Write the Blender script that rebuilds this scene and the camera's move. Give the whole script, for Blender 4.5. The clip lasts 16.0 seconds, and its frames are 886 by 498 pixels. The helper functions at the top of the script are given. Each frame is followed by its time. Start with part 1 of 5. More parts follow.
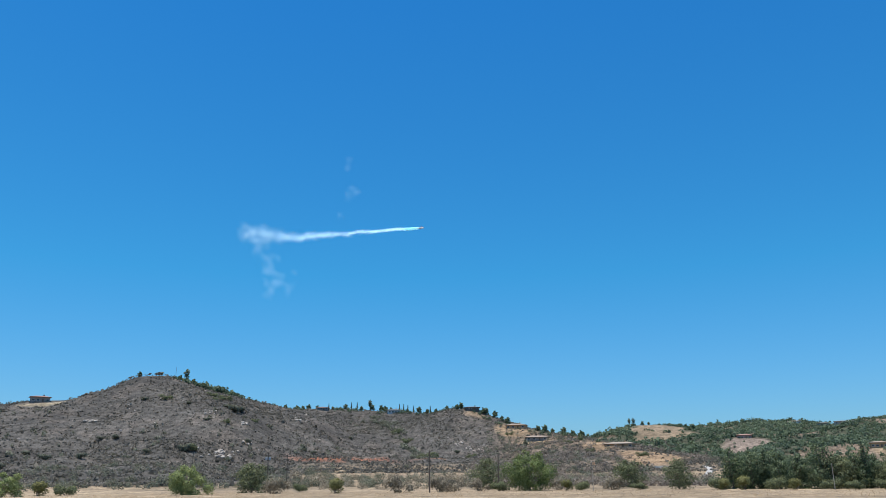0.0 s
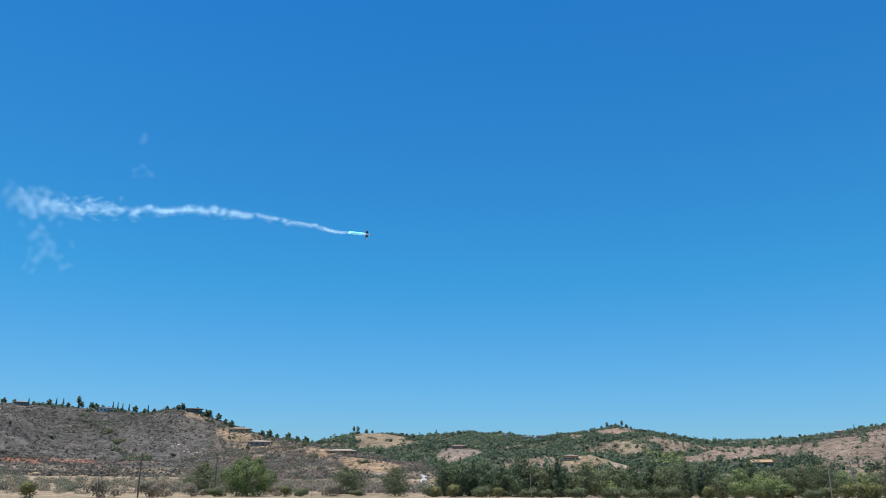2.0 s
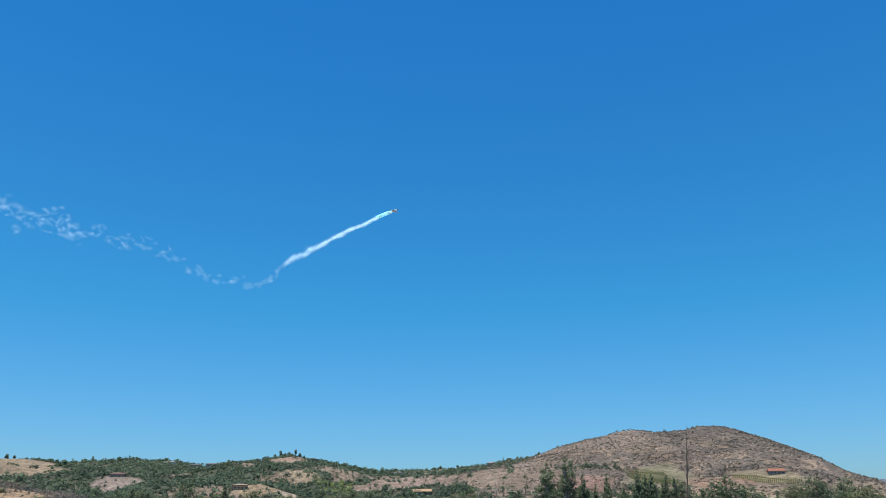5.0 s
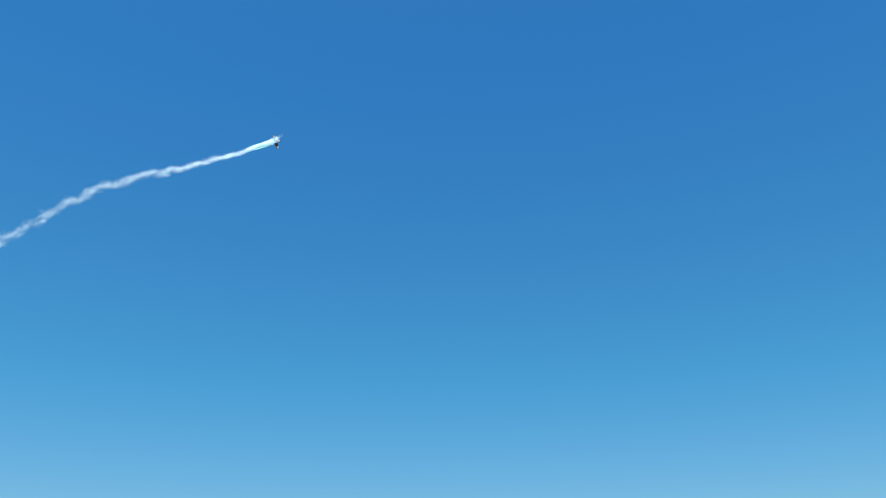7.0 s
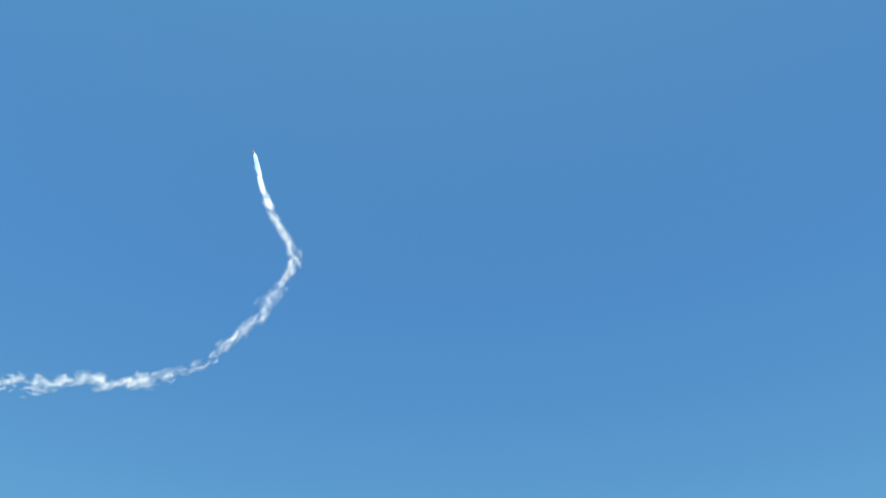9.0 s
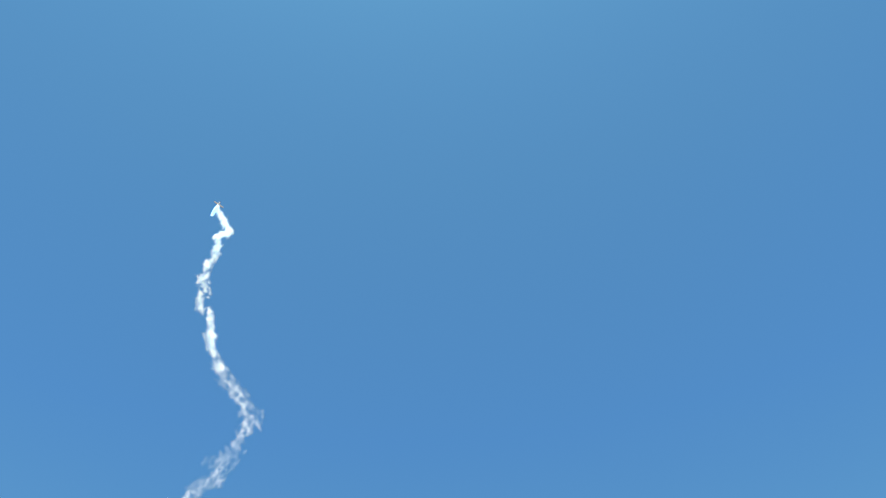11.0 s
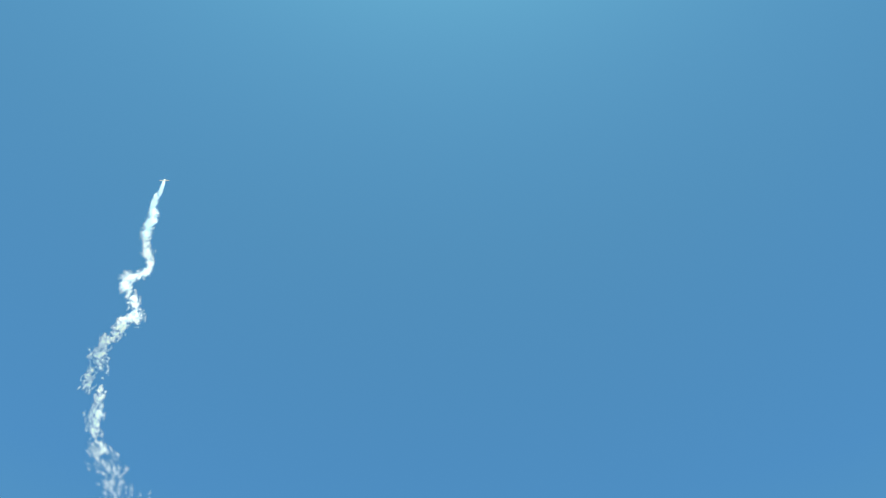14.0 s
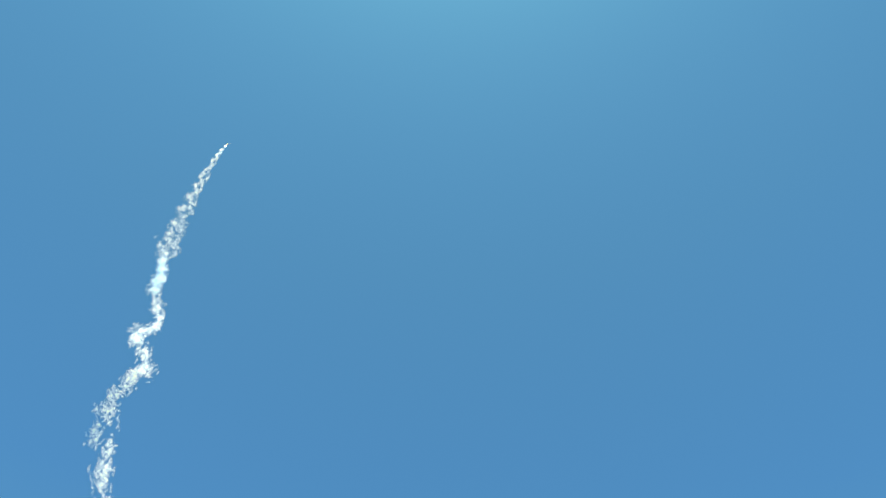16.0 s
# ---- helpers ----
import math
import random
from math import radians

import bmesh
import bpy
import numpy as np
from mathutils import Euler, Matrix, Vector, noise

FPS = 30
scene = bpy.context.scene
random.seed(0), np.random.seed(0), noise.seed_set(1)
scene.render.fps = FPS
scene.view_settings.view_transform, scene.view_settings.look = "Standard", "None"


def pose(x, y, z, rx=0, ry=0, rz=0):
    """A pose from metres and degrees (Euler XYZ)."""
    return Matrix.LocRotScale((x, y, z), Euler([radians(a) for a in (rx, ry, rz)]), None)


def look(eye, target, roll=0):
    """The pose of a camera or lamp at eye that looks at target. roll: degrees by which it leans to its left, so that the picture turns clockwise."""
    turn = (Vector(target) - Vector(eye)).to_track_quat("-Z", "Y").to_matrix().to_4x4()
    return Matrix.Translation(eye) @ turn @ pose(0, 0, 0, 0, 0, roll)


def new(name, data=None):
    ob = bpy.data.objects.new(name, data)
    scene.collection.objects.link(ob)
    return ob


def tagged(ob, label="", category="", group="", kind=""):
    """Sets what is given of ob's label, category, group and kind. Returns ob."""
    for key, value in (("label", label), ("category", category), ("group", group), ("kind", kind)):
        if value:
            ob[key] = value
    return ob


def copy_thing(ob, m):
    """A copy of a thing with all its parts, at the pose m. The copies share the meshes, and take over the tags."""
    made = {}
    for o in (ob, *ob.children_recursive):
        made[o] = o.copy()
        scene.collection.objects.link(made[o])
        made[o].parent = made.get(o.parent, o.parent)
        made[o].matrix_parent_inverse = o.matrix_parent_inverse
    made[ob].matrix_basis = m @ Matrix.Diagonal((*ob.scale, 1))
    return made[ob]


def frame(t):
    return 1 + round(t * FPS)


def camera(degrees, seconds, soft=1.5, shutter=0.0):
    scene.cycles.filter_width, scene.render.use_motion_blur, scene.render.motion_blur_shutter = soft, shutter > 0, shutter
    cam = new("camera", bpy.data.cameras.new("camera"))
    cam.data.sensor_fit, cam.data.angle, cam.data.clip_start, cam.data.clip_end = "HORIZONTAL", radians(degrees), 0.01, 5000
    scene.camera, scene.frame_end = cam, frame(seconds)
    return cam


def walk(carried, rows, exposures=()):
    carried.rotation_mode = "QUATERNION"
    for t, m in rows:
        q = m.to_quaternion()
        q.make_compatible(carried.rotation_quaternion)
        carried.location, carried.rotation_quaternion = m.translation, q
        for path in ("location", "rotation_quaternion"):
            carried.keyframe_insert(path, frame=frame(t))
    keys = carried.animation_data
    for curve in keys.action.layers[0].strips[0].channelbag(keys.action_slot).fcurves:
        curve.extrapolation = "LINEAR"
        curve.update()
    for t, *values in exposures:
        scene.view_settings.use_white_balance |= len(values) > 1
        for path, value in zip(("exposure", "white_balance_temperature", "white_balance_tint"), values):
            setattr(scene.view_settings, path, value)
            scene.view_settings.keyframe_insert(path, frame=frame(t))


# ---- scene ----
# The camera stands in a dry field, is turned by hand, and follows an aerobatic aeroplane.
cam = camera(58.62, 16.0, soft=0.65)
EYE = (0.0, 0.0, 1.7)


def bearing(az, el, d):
    """The place d metres from the eye, az degrees clockwise from +y and el degrees up."""
    a, e = radians(az), radians(el)
    return Vector((d * math.sin(a) * math.cos(e), d * math.cos(a) * math.cos(e), EYE[2] + d * math.sin(e)))


def aim(t, az, el, roll):
    return t, look(EYE, bearing(az, el, 100.0), roll)


walk(cam, [
    aim(0.0, 0.00, 16.50, -0.45), aim(0.5, 3.60, 16.92, -0.18), aim(1.0, 8.11, 17.22, -0.16),
    aim(1.5, 13.86, 17.04, 0.10), aim(2.0, 19.15, 16.88, 0.21), aim(2.5, 23.86, 17.04, 0.30),
    aim(3.0, 27.72, 17.23, 0.44), aim(3.5, 33.33, 16.49, 0.14), aim(4.0, 36.44, 16.82, -0.21),
    aim(4.5, 37.95, 18.29, -0.15), aim(5.0, 42.12, 18.78, -0.56), aim(5.2, 45.93, 19.73, -0.62),
    aim(6.2, 62.50, 22.30, -0.40), aim(7.3, 80.00, 25.50, -0.00), aim(7.5, 84.75, 27.16, 0.61),
    aim(8.0, 90.69, 33.76, -2.35), aim(8.5, 89.24, 40.39, -1.36), aim(9.0, 83.37, 41.20, 0.03),
    aim(9.5, 78.84, 44.16, 1.11), aim(10.0, 82.92, 47.04, -0.23), aim(10.2, 86.83, 47.58, -1.57),
    aim(11.2, 86.50, 51.00, -2.60), aim(12.3, 96.38, 54.50, -1.81), aim(12.5, 96.63, 55.13, -1.97),
    aim(13.0, 96.19, 55.92, -1.71), aim(13.5, 95.01, 55.61, -0.82), aim(14.0, 93.81, 55.70, 0.34),
    aim(14.5, 92.49, 55.94, 1.25), aim(15.0, 90.52, 56.35, 2.21), aim(15.5, 91.06, 56.62, 2.00),
    aim(16.0, 90.79, 57.14, 1.81),
], exposures=[(0.0, 0.0, 6500, 10), (5.2, 0.0, 6500, 10), (7.3, 0.12, 8000, 11), (8.6, 0.52, 10500, 17), (10.2, 0.55, 10800, 26), (12.3, 0.57, 11800, 8), (16.0, 0.56, 12200, 12)])

# ---- daylight ----
SUN_AZ, SUN_EL = -86.0, 84.0
world = bpy.data.worlds.new("sky")
scene.world = world
world.use_nodes = True
_n = world.node_tree.nodes
_sky = _n.new("ShaderNodeTexSky")
_sky.sky_type, _sky.sun_disc = "NISHITA", False
_sky.sun_elevation, _sky.sun_rotation = radians(SUN_EL), radians(SUN_AZ)
_sky.air_density, _sky.dust_density, _sky.ozone_density = 1.0, 0.7, 3.0
_sky.altitude = 200.0
_way, _xyz, _ramp = _n.new("ShaderNodeTexCoord"), _n.new("ShaderNodeSeparateXYZ"), _n.new("ShaderNodeValToRGB")
_r = _ramp.color_ramp
_r.elements[0].position, _r.elements[0].color = 0.02, (0.365, 0.575, 0.790, 1)
_r.elements[1].position, _r.elements[1].color = 0.60, (0.090, 0.590, 0.960, 1)
_r.elements.new(0.82).color = (0.104, 0.600, 0.890, 1)
_r.elements.new(0.25).color = (0.150, 0.650, 0.865, 1)
world.node_tree.links.new(_way.outputs["Generated"], _xyz.inputs[0])
world.node_tree.links.new(_xyz.outputs[2], _ramp.inputs[0])
_deep = _n.new("ShaderNodeVectorMath")
_deep.operation = "MULTIPLY"
world.node_tree.links.new(_sky.outputs[0], _deep.inputs[0])
world.node_tree.links.new(_ramp.outputs[0], _deep.inputs[1])
world.node_tree.links.new(_deep.outputs[0], _n["Background"].inputs[0])
_n["Background"].inputs[1].default_value = 0.165
sun = new("sun", bpy.data.lights.new("sun", "SUN"))
sun.data.energy, sun.data.angle, sun.data.color = 4.9, radians(0.53), (1.0, 0.93, 0.84)
sun.matrix_basis = look(bearing(SUN_AZ, SUN_EL, 2000.0), EYE)


# ---- materials ----
def material(name, rough=0.9, metal=0.0):
    m = bpy.data.materials.new(name)
    m.use_nodes = True
    b = m.node_tree.nodes["Principled BSDF"]
    b.inputs["Roughness"].default_value, b.inputs["Metallic"].default_value = rough, metal
    return m, m.node_tree.nodes, m.node_tree.links, b


def noisy(name, dark, light, scale, rough=0.9, metal=0.0, bump=0.0, detail=5.0, fine=8.0, per="", coord="Object"):
    """Two tones mixed by coarse and fine noise; per: vary by Object Info or by island as well."""
    m, n, l, b = material(name, rough, metal)
    tc = n.new("ShaderNodeTexCoord")
    a, c = n.new("ShaderNodeTexNoise"), n.new("ShaderNodeTexNoise")
    a.inputs["Scale"].default_value, a.inputs["Detail"].default_value = scale, detail
    c.inputs["Scale"].default_value, c.inputs["Detail"].default_value = scale * fine, 3.0
    l.new(tc.outputs[coord], a.inputs["Vector"])
    l.new(tc.outputs[coord], c.inputs["Vector"])
    add = n.new("ShaderNodeMath")
    add.operation = "MULTIPLY_ADD"
    add.inputs[1].default_value, add.inputs[2].default_value = 0.45, 0.0
    l.new(c.outputs["Fac"], add.inputs[0])
    mul = n.new("ShaderNodeMath")
    mul.operation = "MULTIPLY_ADD"
    mul.inputs[1].default_value = 0.6
    l.new(a.outputs["Fac"], mul.inputs[0])
    l.new(add.outputs[0], mul.inputs[2])
    fac = mul
    if per:
        src = n.new("ShaderNodeObjectInfo" if per == "object" else "ShaderNodeNewGeometry")
        out = src.outputs["Random" if per == "object" else "Random Per Island"]
        fac = n.new("ShaderNodeMath")
        fac.operation = "MULTIPLY_ADD"
        fac.inputs[1].default_value = 0.40 if per == "island" else 0.5
        sub = n.new("ShaderNodeMath")
        sub.operation = "SUBTRACT"
        sub.inputs[1].default_value = 0.20 if per == "island" else 0.25
        l.new(mul.outputs[0], sub.inputs[0])
        l.new(out, fac.inputs[0])
        l.new(sub.outputs[0], fac.inputs[2])
    ramp = n.new("ShaderNodeValToRGB")
    ramp.color_ramp.elements[0].position, ramp.color_ramp.elements[1].position = 0.3, 0.75
    ramp.color_ramp.elements[0].color, ramp.color_ramp.elements[1].color = (*dark, 1), (*light, 1)
    l.new(fac.outputs[0], ramp.inputs[0])
    l.new(ramp.outputs[0], b.inputs["Base Color"])
    if bump:
        bp = n.new("ShaderNodeBump")
        bp.inputs["Strength"].default_value, bp.inputs["Distance"].default_value = bump, 0.1
        l.new(c.outputs["Fac"], bp.inputs["Height"])
        l.new(bp.outputs[0], b.inputs["Normal"])
    return m


def leafy(m, share=0.42):
    """Lets light through the leaves of a noisy() material."""
    n, l = m.node_tree.nodes, m.node_tree.links
    b = n["Principled BSDF"]
    tr, mix = n.new("ShaderNodeBsdfTranslucent"), n.new("ShaderNodeMixShader")
    mix.inputs[0].default_value = share
    l.new(b.inputs["Base Color"].links[0].from_socket, tr.inputs[0])
    l.new(b.outputs[0], mix.inputs[1])
    l.new(tr.outputs[0], mix.inputs[2])
    l.new(mix.outputs[0], n["Material Output"].inputs[0])
    return m


def smoke_material():
    m, n, l, b = material("white_smoke", 1.0)
    b.inputs["Specular IOR Level"].default_value = 0.0
    b.inputs["Base Color"].default_value = (0.54, 0.67, 0.71, 1)
    tr, mix = n.new("ShaderNodeBsdfTranslucent"), n.new("ShaderNodeAddShader")
    tr.inputs[0].default_value = (0.54, 0.67, 0.71, 1)
    l.new(b.outputs[0], mix.inputs[0])
    l.new(tr.outputs[0], mix.inputs[1])
    l.new(mix.outputs[0], n["Material Output"].inputs[0])
    return m


def ground_material():
    """Soil, dry grass and painted far haze: the colour of the land from its cover, broken up by noise at three scales.
    """
    m, n, l, b = material("dry_land", 0.95)
    b.inputs["Specular IOR Level"].default_value = 0.15
    at = n.new("ShaderNodeAttribute")
    at.attribute_name = "cover_with_haze"
    tc = n.new("ShaderNodeTexCoord")
    cur = at.outputs["Color"]
    for scale, lo, hi in ((0.02, 0.75, 1.25), (0.22, 0.54, 1.46), (1.1, 0.46, 1.54)):
        t = n.new("ShaderNodeTexNoise")
        t.inputs["Scale"].default_value, t.inputs["Detail"].default_value = scale, 6.0
        l.new(tc.outputs["Object"], t.inputs["Vector"])
        r = n.new("ShaderNodeMapRange")
        r.inputs[1].default_value, r.inputs[2].default_value = 0.3, 0.7
        r.inputs[3].default_value, r.inputs[4].default_value = lo, hi
        l.new(t.outputs["Fac"], r.inputs[0])
        x = n.new("ShaderNodeVectorMath")
        x.operation = "SCALE"
        l.new(cur, x.inputs[0])
        l.new(r.outputs[0], x.inputs["Scale"])
        cur = x.outputs[0]
    l.new(cur, b.inputs["Base Color"])
    bp = n.new("ShaderNodeBump")
    bp.inputs["Strength"].default_value, bp.inputs["Distance"].default_value = 0.6, 1.0
    l.new(t.outputs["Fac"], bp.inputs["Height"])
    l.new(bp.outputs[0], b.inputs["Normal"])
    return m


# ---- the lie of the land ----
# <terrain>
def lattice(x, y, seed):
    """Smooth value noise on a square lattice, 0 to 1."""
    xi, yi = np.floor(x), np.floor(y)
    fx, fy = x - xi, y - yi
    fx, fy = fx * fx * (3 - 2 * fx), fy * fy * (3 - 2 * fy)

    def corner(i, j):
        s = np.sin(i * 127.1 + j * 311.7 + seed * 74.7) * 43758.5453
        return s - np.floor(s)
    return (corner(xi, yi) * (1 - fx) + corner(xi + 1, yi) * fx) * (1 - fy) + (corner(xi, yi + 1) * (1 - fx) + corner(xi + 1, yi + 1) * fx) * fy


def fbm(x, y, size, seed, octaves=4):
    out, amp, tot = 0, 1.0, 0
    for k in range(octaves):
        out, tot = out + amp * lattice(x / size, y / size, seed + k), tot + amp
        size, amp = size / 2.1, amp * 0.5
    return out / tot


# Crests: bearing, distance from the field, and how high the line stands (degrees from the field).
CREST_SCRUB = [(-44, 760, 3.2), (-35, 700, 4.0), (-30, 655, 4.65), (-28.3, 640, 5.0), (-27.4, 632, 5.22), (-25.2, 630, 5.28), (-23.3, 620, 6.0), (-21.1, 620, 7.1), (-19.5, 620, 7.25), (-18, 630, 6.75),
               (-15.5, 650, 6.0), (-13.7, 680, 5.45), (-11.4, 720, 5.1), (-5.9, 740, 5.0), (-3.5, 720, 4.9), (-0.7, 690, 4.75), (0.6, 670, 5.05), (2.0, 660, 5.15),
               (3.4, 650, 4.45), (5.0, 630, 3.7), (8.5, 590, 3.15), (10.0, 560, 2.85), (12.5, 510, 2.1), (14.5, 470, 1.7), (17.5, 420, 0.75), (19.5, 400, 0.1)]
CREST_GREEN = [(4, 1000, 2.4), (10.0, 1050, 2.8), (11.4, 1050, 3.25), (13, 1040, 3.7), (14.7, 1050, 3.72), (16.7, 1100, 3.4), (18.4, 1150, 3.6), (20.9, 1200, 3.75),
               (23.3, 1200, 3.7), (26.5, 1200, 3.35), (29, 1150, 3.4), (30.2, 1120, 3.95), (31.6, 1100, 4.1), (33.2, 1110, 3.75), (35.2, 1150, 3.15),
               (38, 1250, 3.1), (41.2, 1250, 3.15), (44.3, 1200, 3.3), (47, 1150, 3.6)]
CREST_ROCKY = [(43, 1050, 2.4), (46.6, 1000, 3.7), (48.5, 980, 4.0), (50.4, 970, 4.65), (52.5, 960, 5.1), (55, 950, 5.6), (57, 960, 5.4), (58.6, 970, 5.45),
               (59.6, 960, 5.68), (61, 960, 5.6), (62.4, 980, 5.25), (63.4, 1000, 4.7), (65, 1020, 4.0), (66.5, 1040, 3.5), (67.7, 1060, 2.9), (69.3, 1100, 2.3), (71, 1150, 1.6), (74, 1250, 0.5)]
CREST_FAR = [(62, 3000, 1.4), (68.5, 3000, 1.9), (70.2, 3000, 2.15), (71, 3000, 2.05), (72.4, 3000, 1.7), (74, 3000, 1.95), (79, 3000, 2.3), (88, 3000, 2.0), (100, 3000, 1.2)]


def crest_points(crest):
    az, d, el = np.array(crest, float).T
    return d * np.sin(np.radians(az)), d * np.cos(np.radians(az)), 1.7 + d * np.tan(np.radians(el))


def ridge(x, y, crest, width, power, seed, rough):
    """The height of a ridge: its crest line, falling off to both sides, cut by gullies."""
    cx, cy, ch = crest_points(crest)
    wob = (fbm(x, y, width * 0.45, seed, 3) - 0.5) * 0.55
    near = np.full(x.shape, 1e9)
    total, weight = np.zeros(x.shape), np.zeros(x.shape)
    legs = []
    for k in range(len(cx) - 1):
        ax, ay, bx, by = cx[k], cy[k], cx[k + 1], cy[k + 1]
        s = np.clip(((x - ax) * (bx - ax) + (y - ay) * (by - ay)) / ((bx - ax) ** 2 + (by - ay) ** 2), 0, 1)
        far = np.hypot(x - ax - s * (bx - ax), y - ay - s * (by - ay))
        near = np.minimum(near, far)
        legs.append((far, ch[k] + s * (ch[k + 1] - ch[k])))
    for far, top in legs:
        w = np.exp(-(far - near) / (8 + near * 0.12))
        total, weight = total + w * top, weight + w
    u = near / width
    u = np.clip(u * (1 + wob * np.clip(u * 3, 0, 1)), 0, 1)
    z = total / weight * (1 - u) ** power
    gully = np.abs(fbm(x, y, width * 0.22, seed + 9, 4) - 0.5) * 2
    return z + rough * (gully - 0.35) * np.clip(z / 25, 0, 1) * np.clip(u * 2.5, 0, 1)


def land(x, y):
    """Height of the ground, vectorised."""
    x, y = np.asarray(x, float), np.asarray(y, float)
    z = ridge(x, y, CREST_SCRUB, 300, 1.15, 3, 14)
    z = np.maximum(z, ridge(x, y, CREST_GREEN, 720, 1.35, 21, 34))
    flank = np.interp(np.degrees(np.arctan2(x, y)), [62, 65, 66.6, 68.2, 69.7, 70.4, 71.5, 75], [1, 0.93, 0.88, 0.70, 0.64, 0.54, 0.40, 0.15])
    z = np.maximum(z, ridge(x, y, CREST_ROCKY, 500, 1.25, 41, 11) * flank)
    z = np.maximum(z, ridge(x, y, CREST_FAR, 900, 1.1, 61, 40))
    d = np.hypot(x, y)
    z = np.maximum(z, 0) * np.clip((d - 185) / 150, 0, 1)
    z = z + (fbm(x, y, 30, 5) - 0.5) * 1.2 * np.clip((d - 180) / 150, 0, 1) + (fbm(x, y, 3, 8, 2) - 0.5) * 0.12
    return z
# </terrain>


def height(x, y):
    return float(land(np.array([x]), np.array([y]))[0])


SMOKE = smoke_material()
LAND = ground_material()
BARK = noisy("grey_bark", (0.10, 0.075, 0.055), (0.26, 0.21, 0.16), 3.0, 0.95, bump=0.5)
PALE_BARK = noisy("bleached_dead_wood", (0.22, 0.19, 0.16), (0.45, 0.41, 0.36), 3.0, 0.95, bump=0.5)
LEAF = {
    "sage": leafy(noisy("grey_green_brush", (0.082, 0.093, 0.066), (0.225, 0.238, 0.170), 0.05, 0.8, per="island")),
    "twig": leafy(noisy("leafless_purple_grey_twigs", (0.138, 0.117, 0.098), (0.320, 0.278, 0.230), 0.1, 0.9, per="island")),
    "dark": leafy(noisy("dark_leaves", (0.040, 0.070, 0.036), (0.190, 0.245, 0.118), 0.25, 0.7, per="island")),
    "green": leafy(noisy("green_leaves", (0.129, 0.174, 0.050), (0.336, 0.392, 0.157), 0.25, 0.7, per="island")),
    "olive": leafy(noisy("olive_leaves", (0.084, 0.102, 0.050), (0.240, 0.268, 0.132), 0.25, 0.8, per="island")),
    "grey": leafy(noisy("dry_grey_twigs", (0.167, 0.144, 0.102), (0.384, 0.336, 0.250), 0.3, 0.9, per="island")),
    "yellow": leafy(noisy("yellow_green_leaves", (0.126, 0.134, 0.042), (0.304, 0.299, 0.116), 0.25, 0.7, per="island")),
    "scrub": leafy(noisy("chaparral_scrub", (0.066, 0.066, 0.058), (0.215, 0.200, 0.166), 0.02, 0.8, per="island")),
    "pepper": leafy(noisy("pepper_tree_leaves", (0.078, 0.120, 0.036), (0.230, 0.29, 0.102), 0.6, 0.8, per="island")),
    "pale_scrub": leafy(noisy("pale_dry_scrub", (0.074, 0.068, 0.056), (0.270, 0.238, 0.186), 0.02, 0.8, per="island")),
    "woods": leafy(noisy("hillside_grove_leaves", (0.026, 0.054, 0.034), (0.165, 0.222, 0.132), 0.02, 0.8, per="island")),
}
ROCK = noisy("pale_granite", (0.30, 0.25, 0.20), (0.62, 0.54, 0.46), 0.6, 0.9, bump=0.4)
WOOD = noisy("weathered_pole_wood", (0.10, 0.075, 0.055), (0.20, 0.16, 0.12), 2.0, 0.9)
PALE_POLE = noisy("pale_painted_pole", (0.30, 0.26, 0.21), (0.45, 0.41, 0.35), 2.0, 0.7)
STEEL = noisy("galvanised_steel", (0.35, 0.36, 0.37), (0.5, 0.51, 0.52), 2.0, 0.5, 0.6)
GLASS = noisy("dark_window_glass", (0.02, 0.025, 0.03), (0.05, 0.06, 0.07), 1.0, 0.1)
TRIMS = noisy("white_trim_paint", (0.62, 0.60, 0.56), (0.80, 0.78, 0.74), 1.0, 0.7)


# ---- mesh helpers ----
def solid(name, verts, faces, mat, parent=None, label="", smooth=False, normals=None):
    """A mesh object from arrays of vertices and equal-sided faces (or a list of faces); normals: one for each vertex, for leaves that shade as a rounded clump."""
    me = bpy.data.meshes.new(name)
    if isinstance(faces, np.ndarray):
        k = faces.shape[1]
        me.vertices.add(len(verts))
        me.vertices.foreach_set("co", np.asarray(verts, np.float32).ravel())
        me.loops.add(faces.size)
        me.loops.foreach_set("vertex_index", faces.astype(np.int32).ravel())
        me.polygons.add(len(faces))
        me.polygons.foreach_set("loop_start", np.arange(0, faces.size, k, dtype=np.int32))
        me.update(calc_edges=True)
    else:
        me.from_pydata([tuple(v) for v in verts], [], faces)
        me.update()
    if smooth:
        me.polygons.foreach_set("use_smooth", [True] * len(me.polygons))
    if normals is not None:
        me.normals_split_custom_set_from_vertices(np.asarray(normals, np.float32))
    me.materials.append(mat)
    ob = new(name, me)
    if parent:
        ob.parent = parent
    if label:
        ob["label"] = label
    return ob


def part(name, bm, mat, parent, label="", smooth=False):
    me = bpy.data.meshes.new(name)
    bm.to_mesh(me)
    bm.free()
    if smooth:
        me.polygons.foreach_set("use_smooth", [True] * len(me.polygons))
    me.materials.append(mat)
    ob = new(name, me)
    ob.parent = parent
    if label:
        ob["label"] = label
    return ob


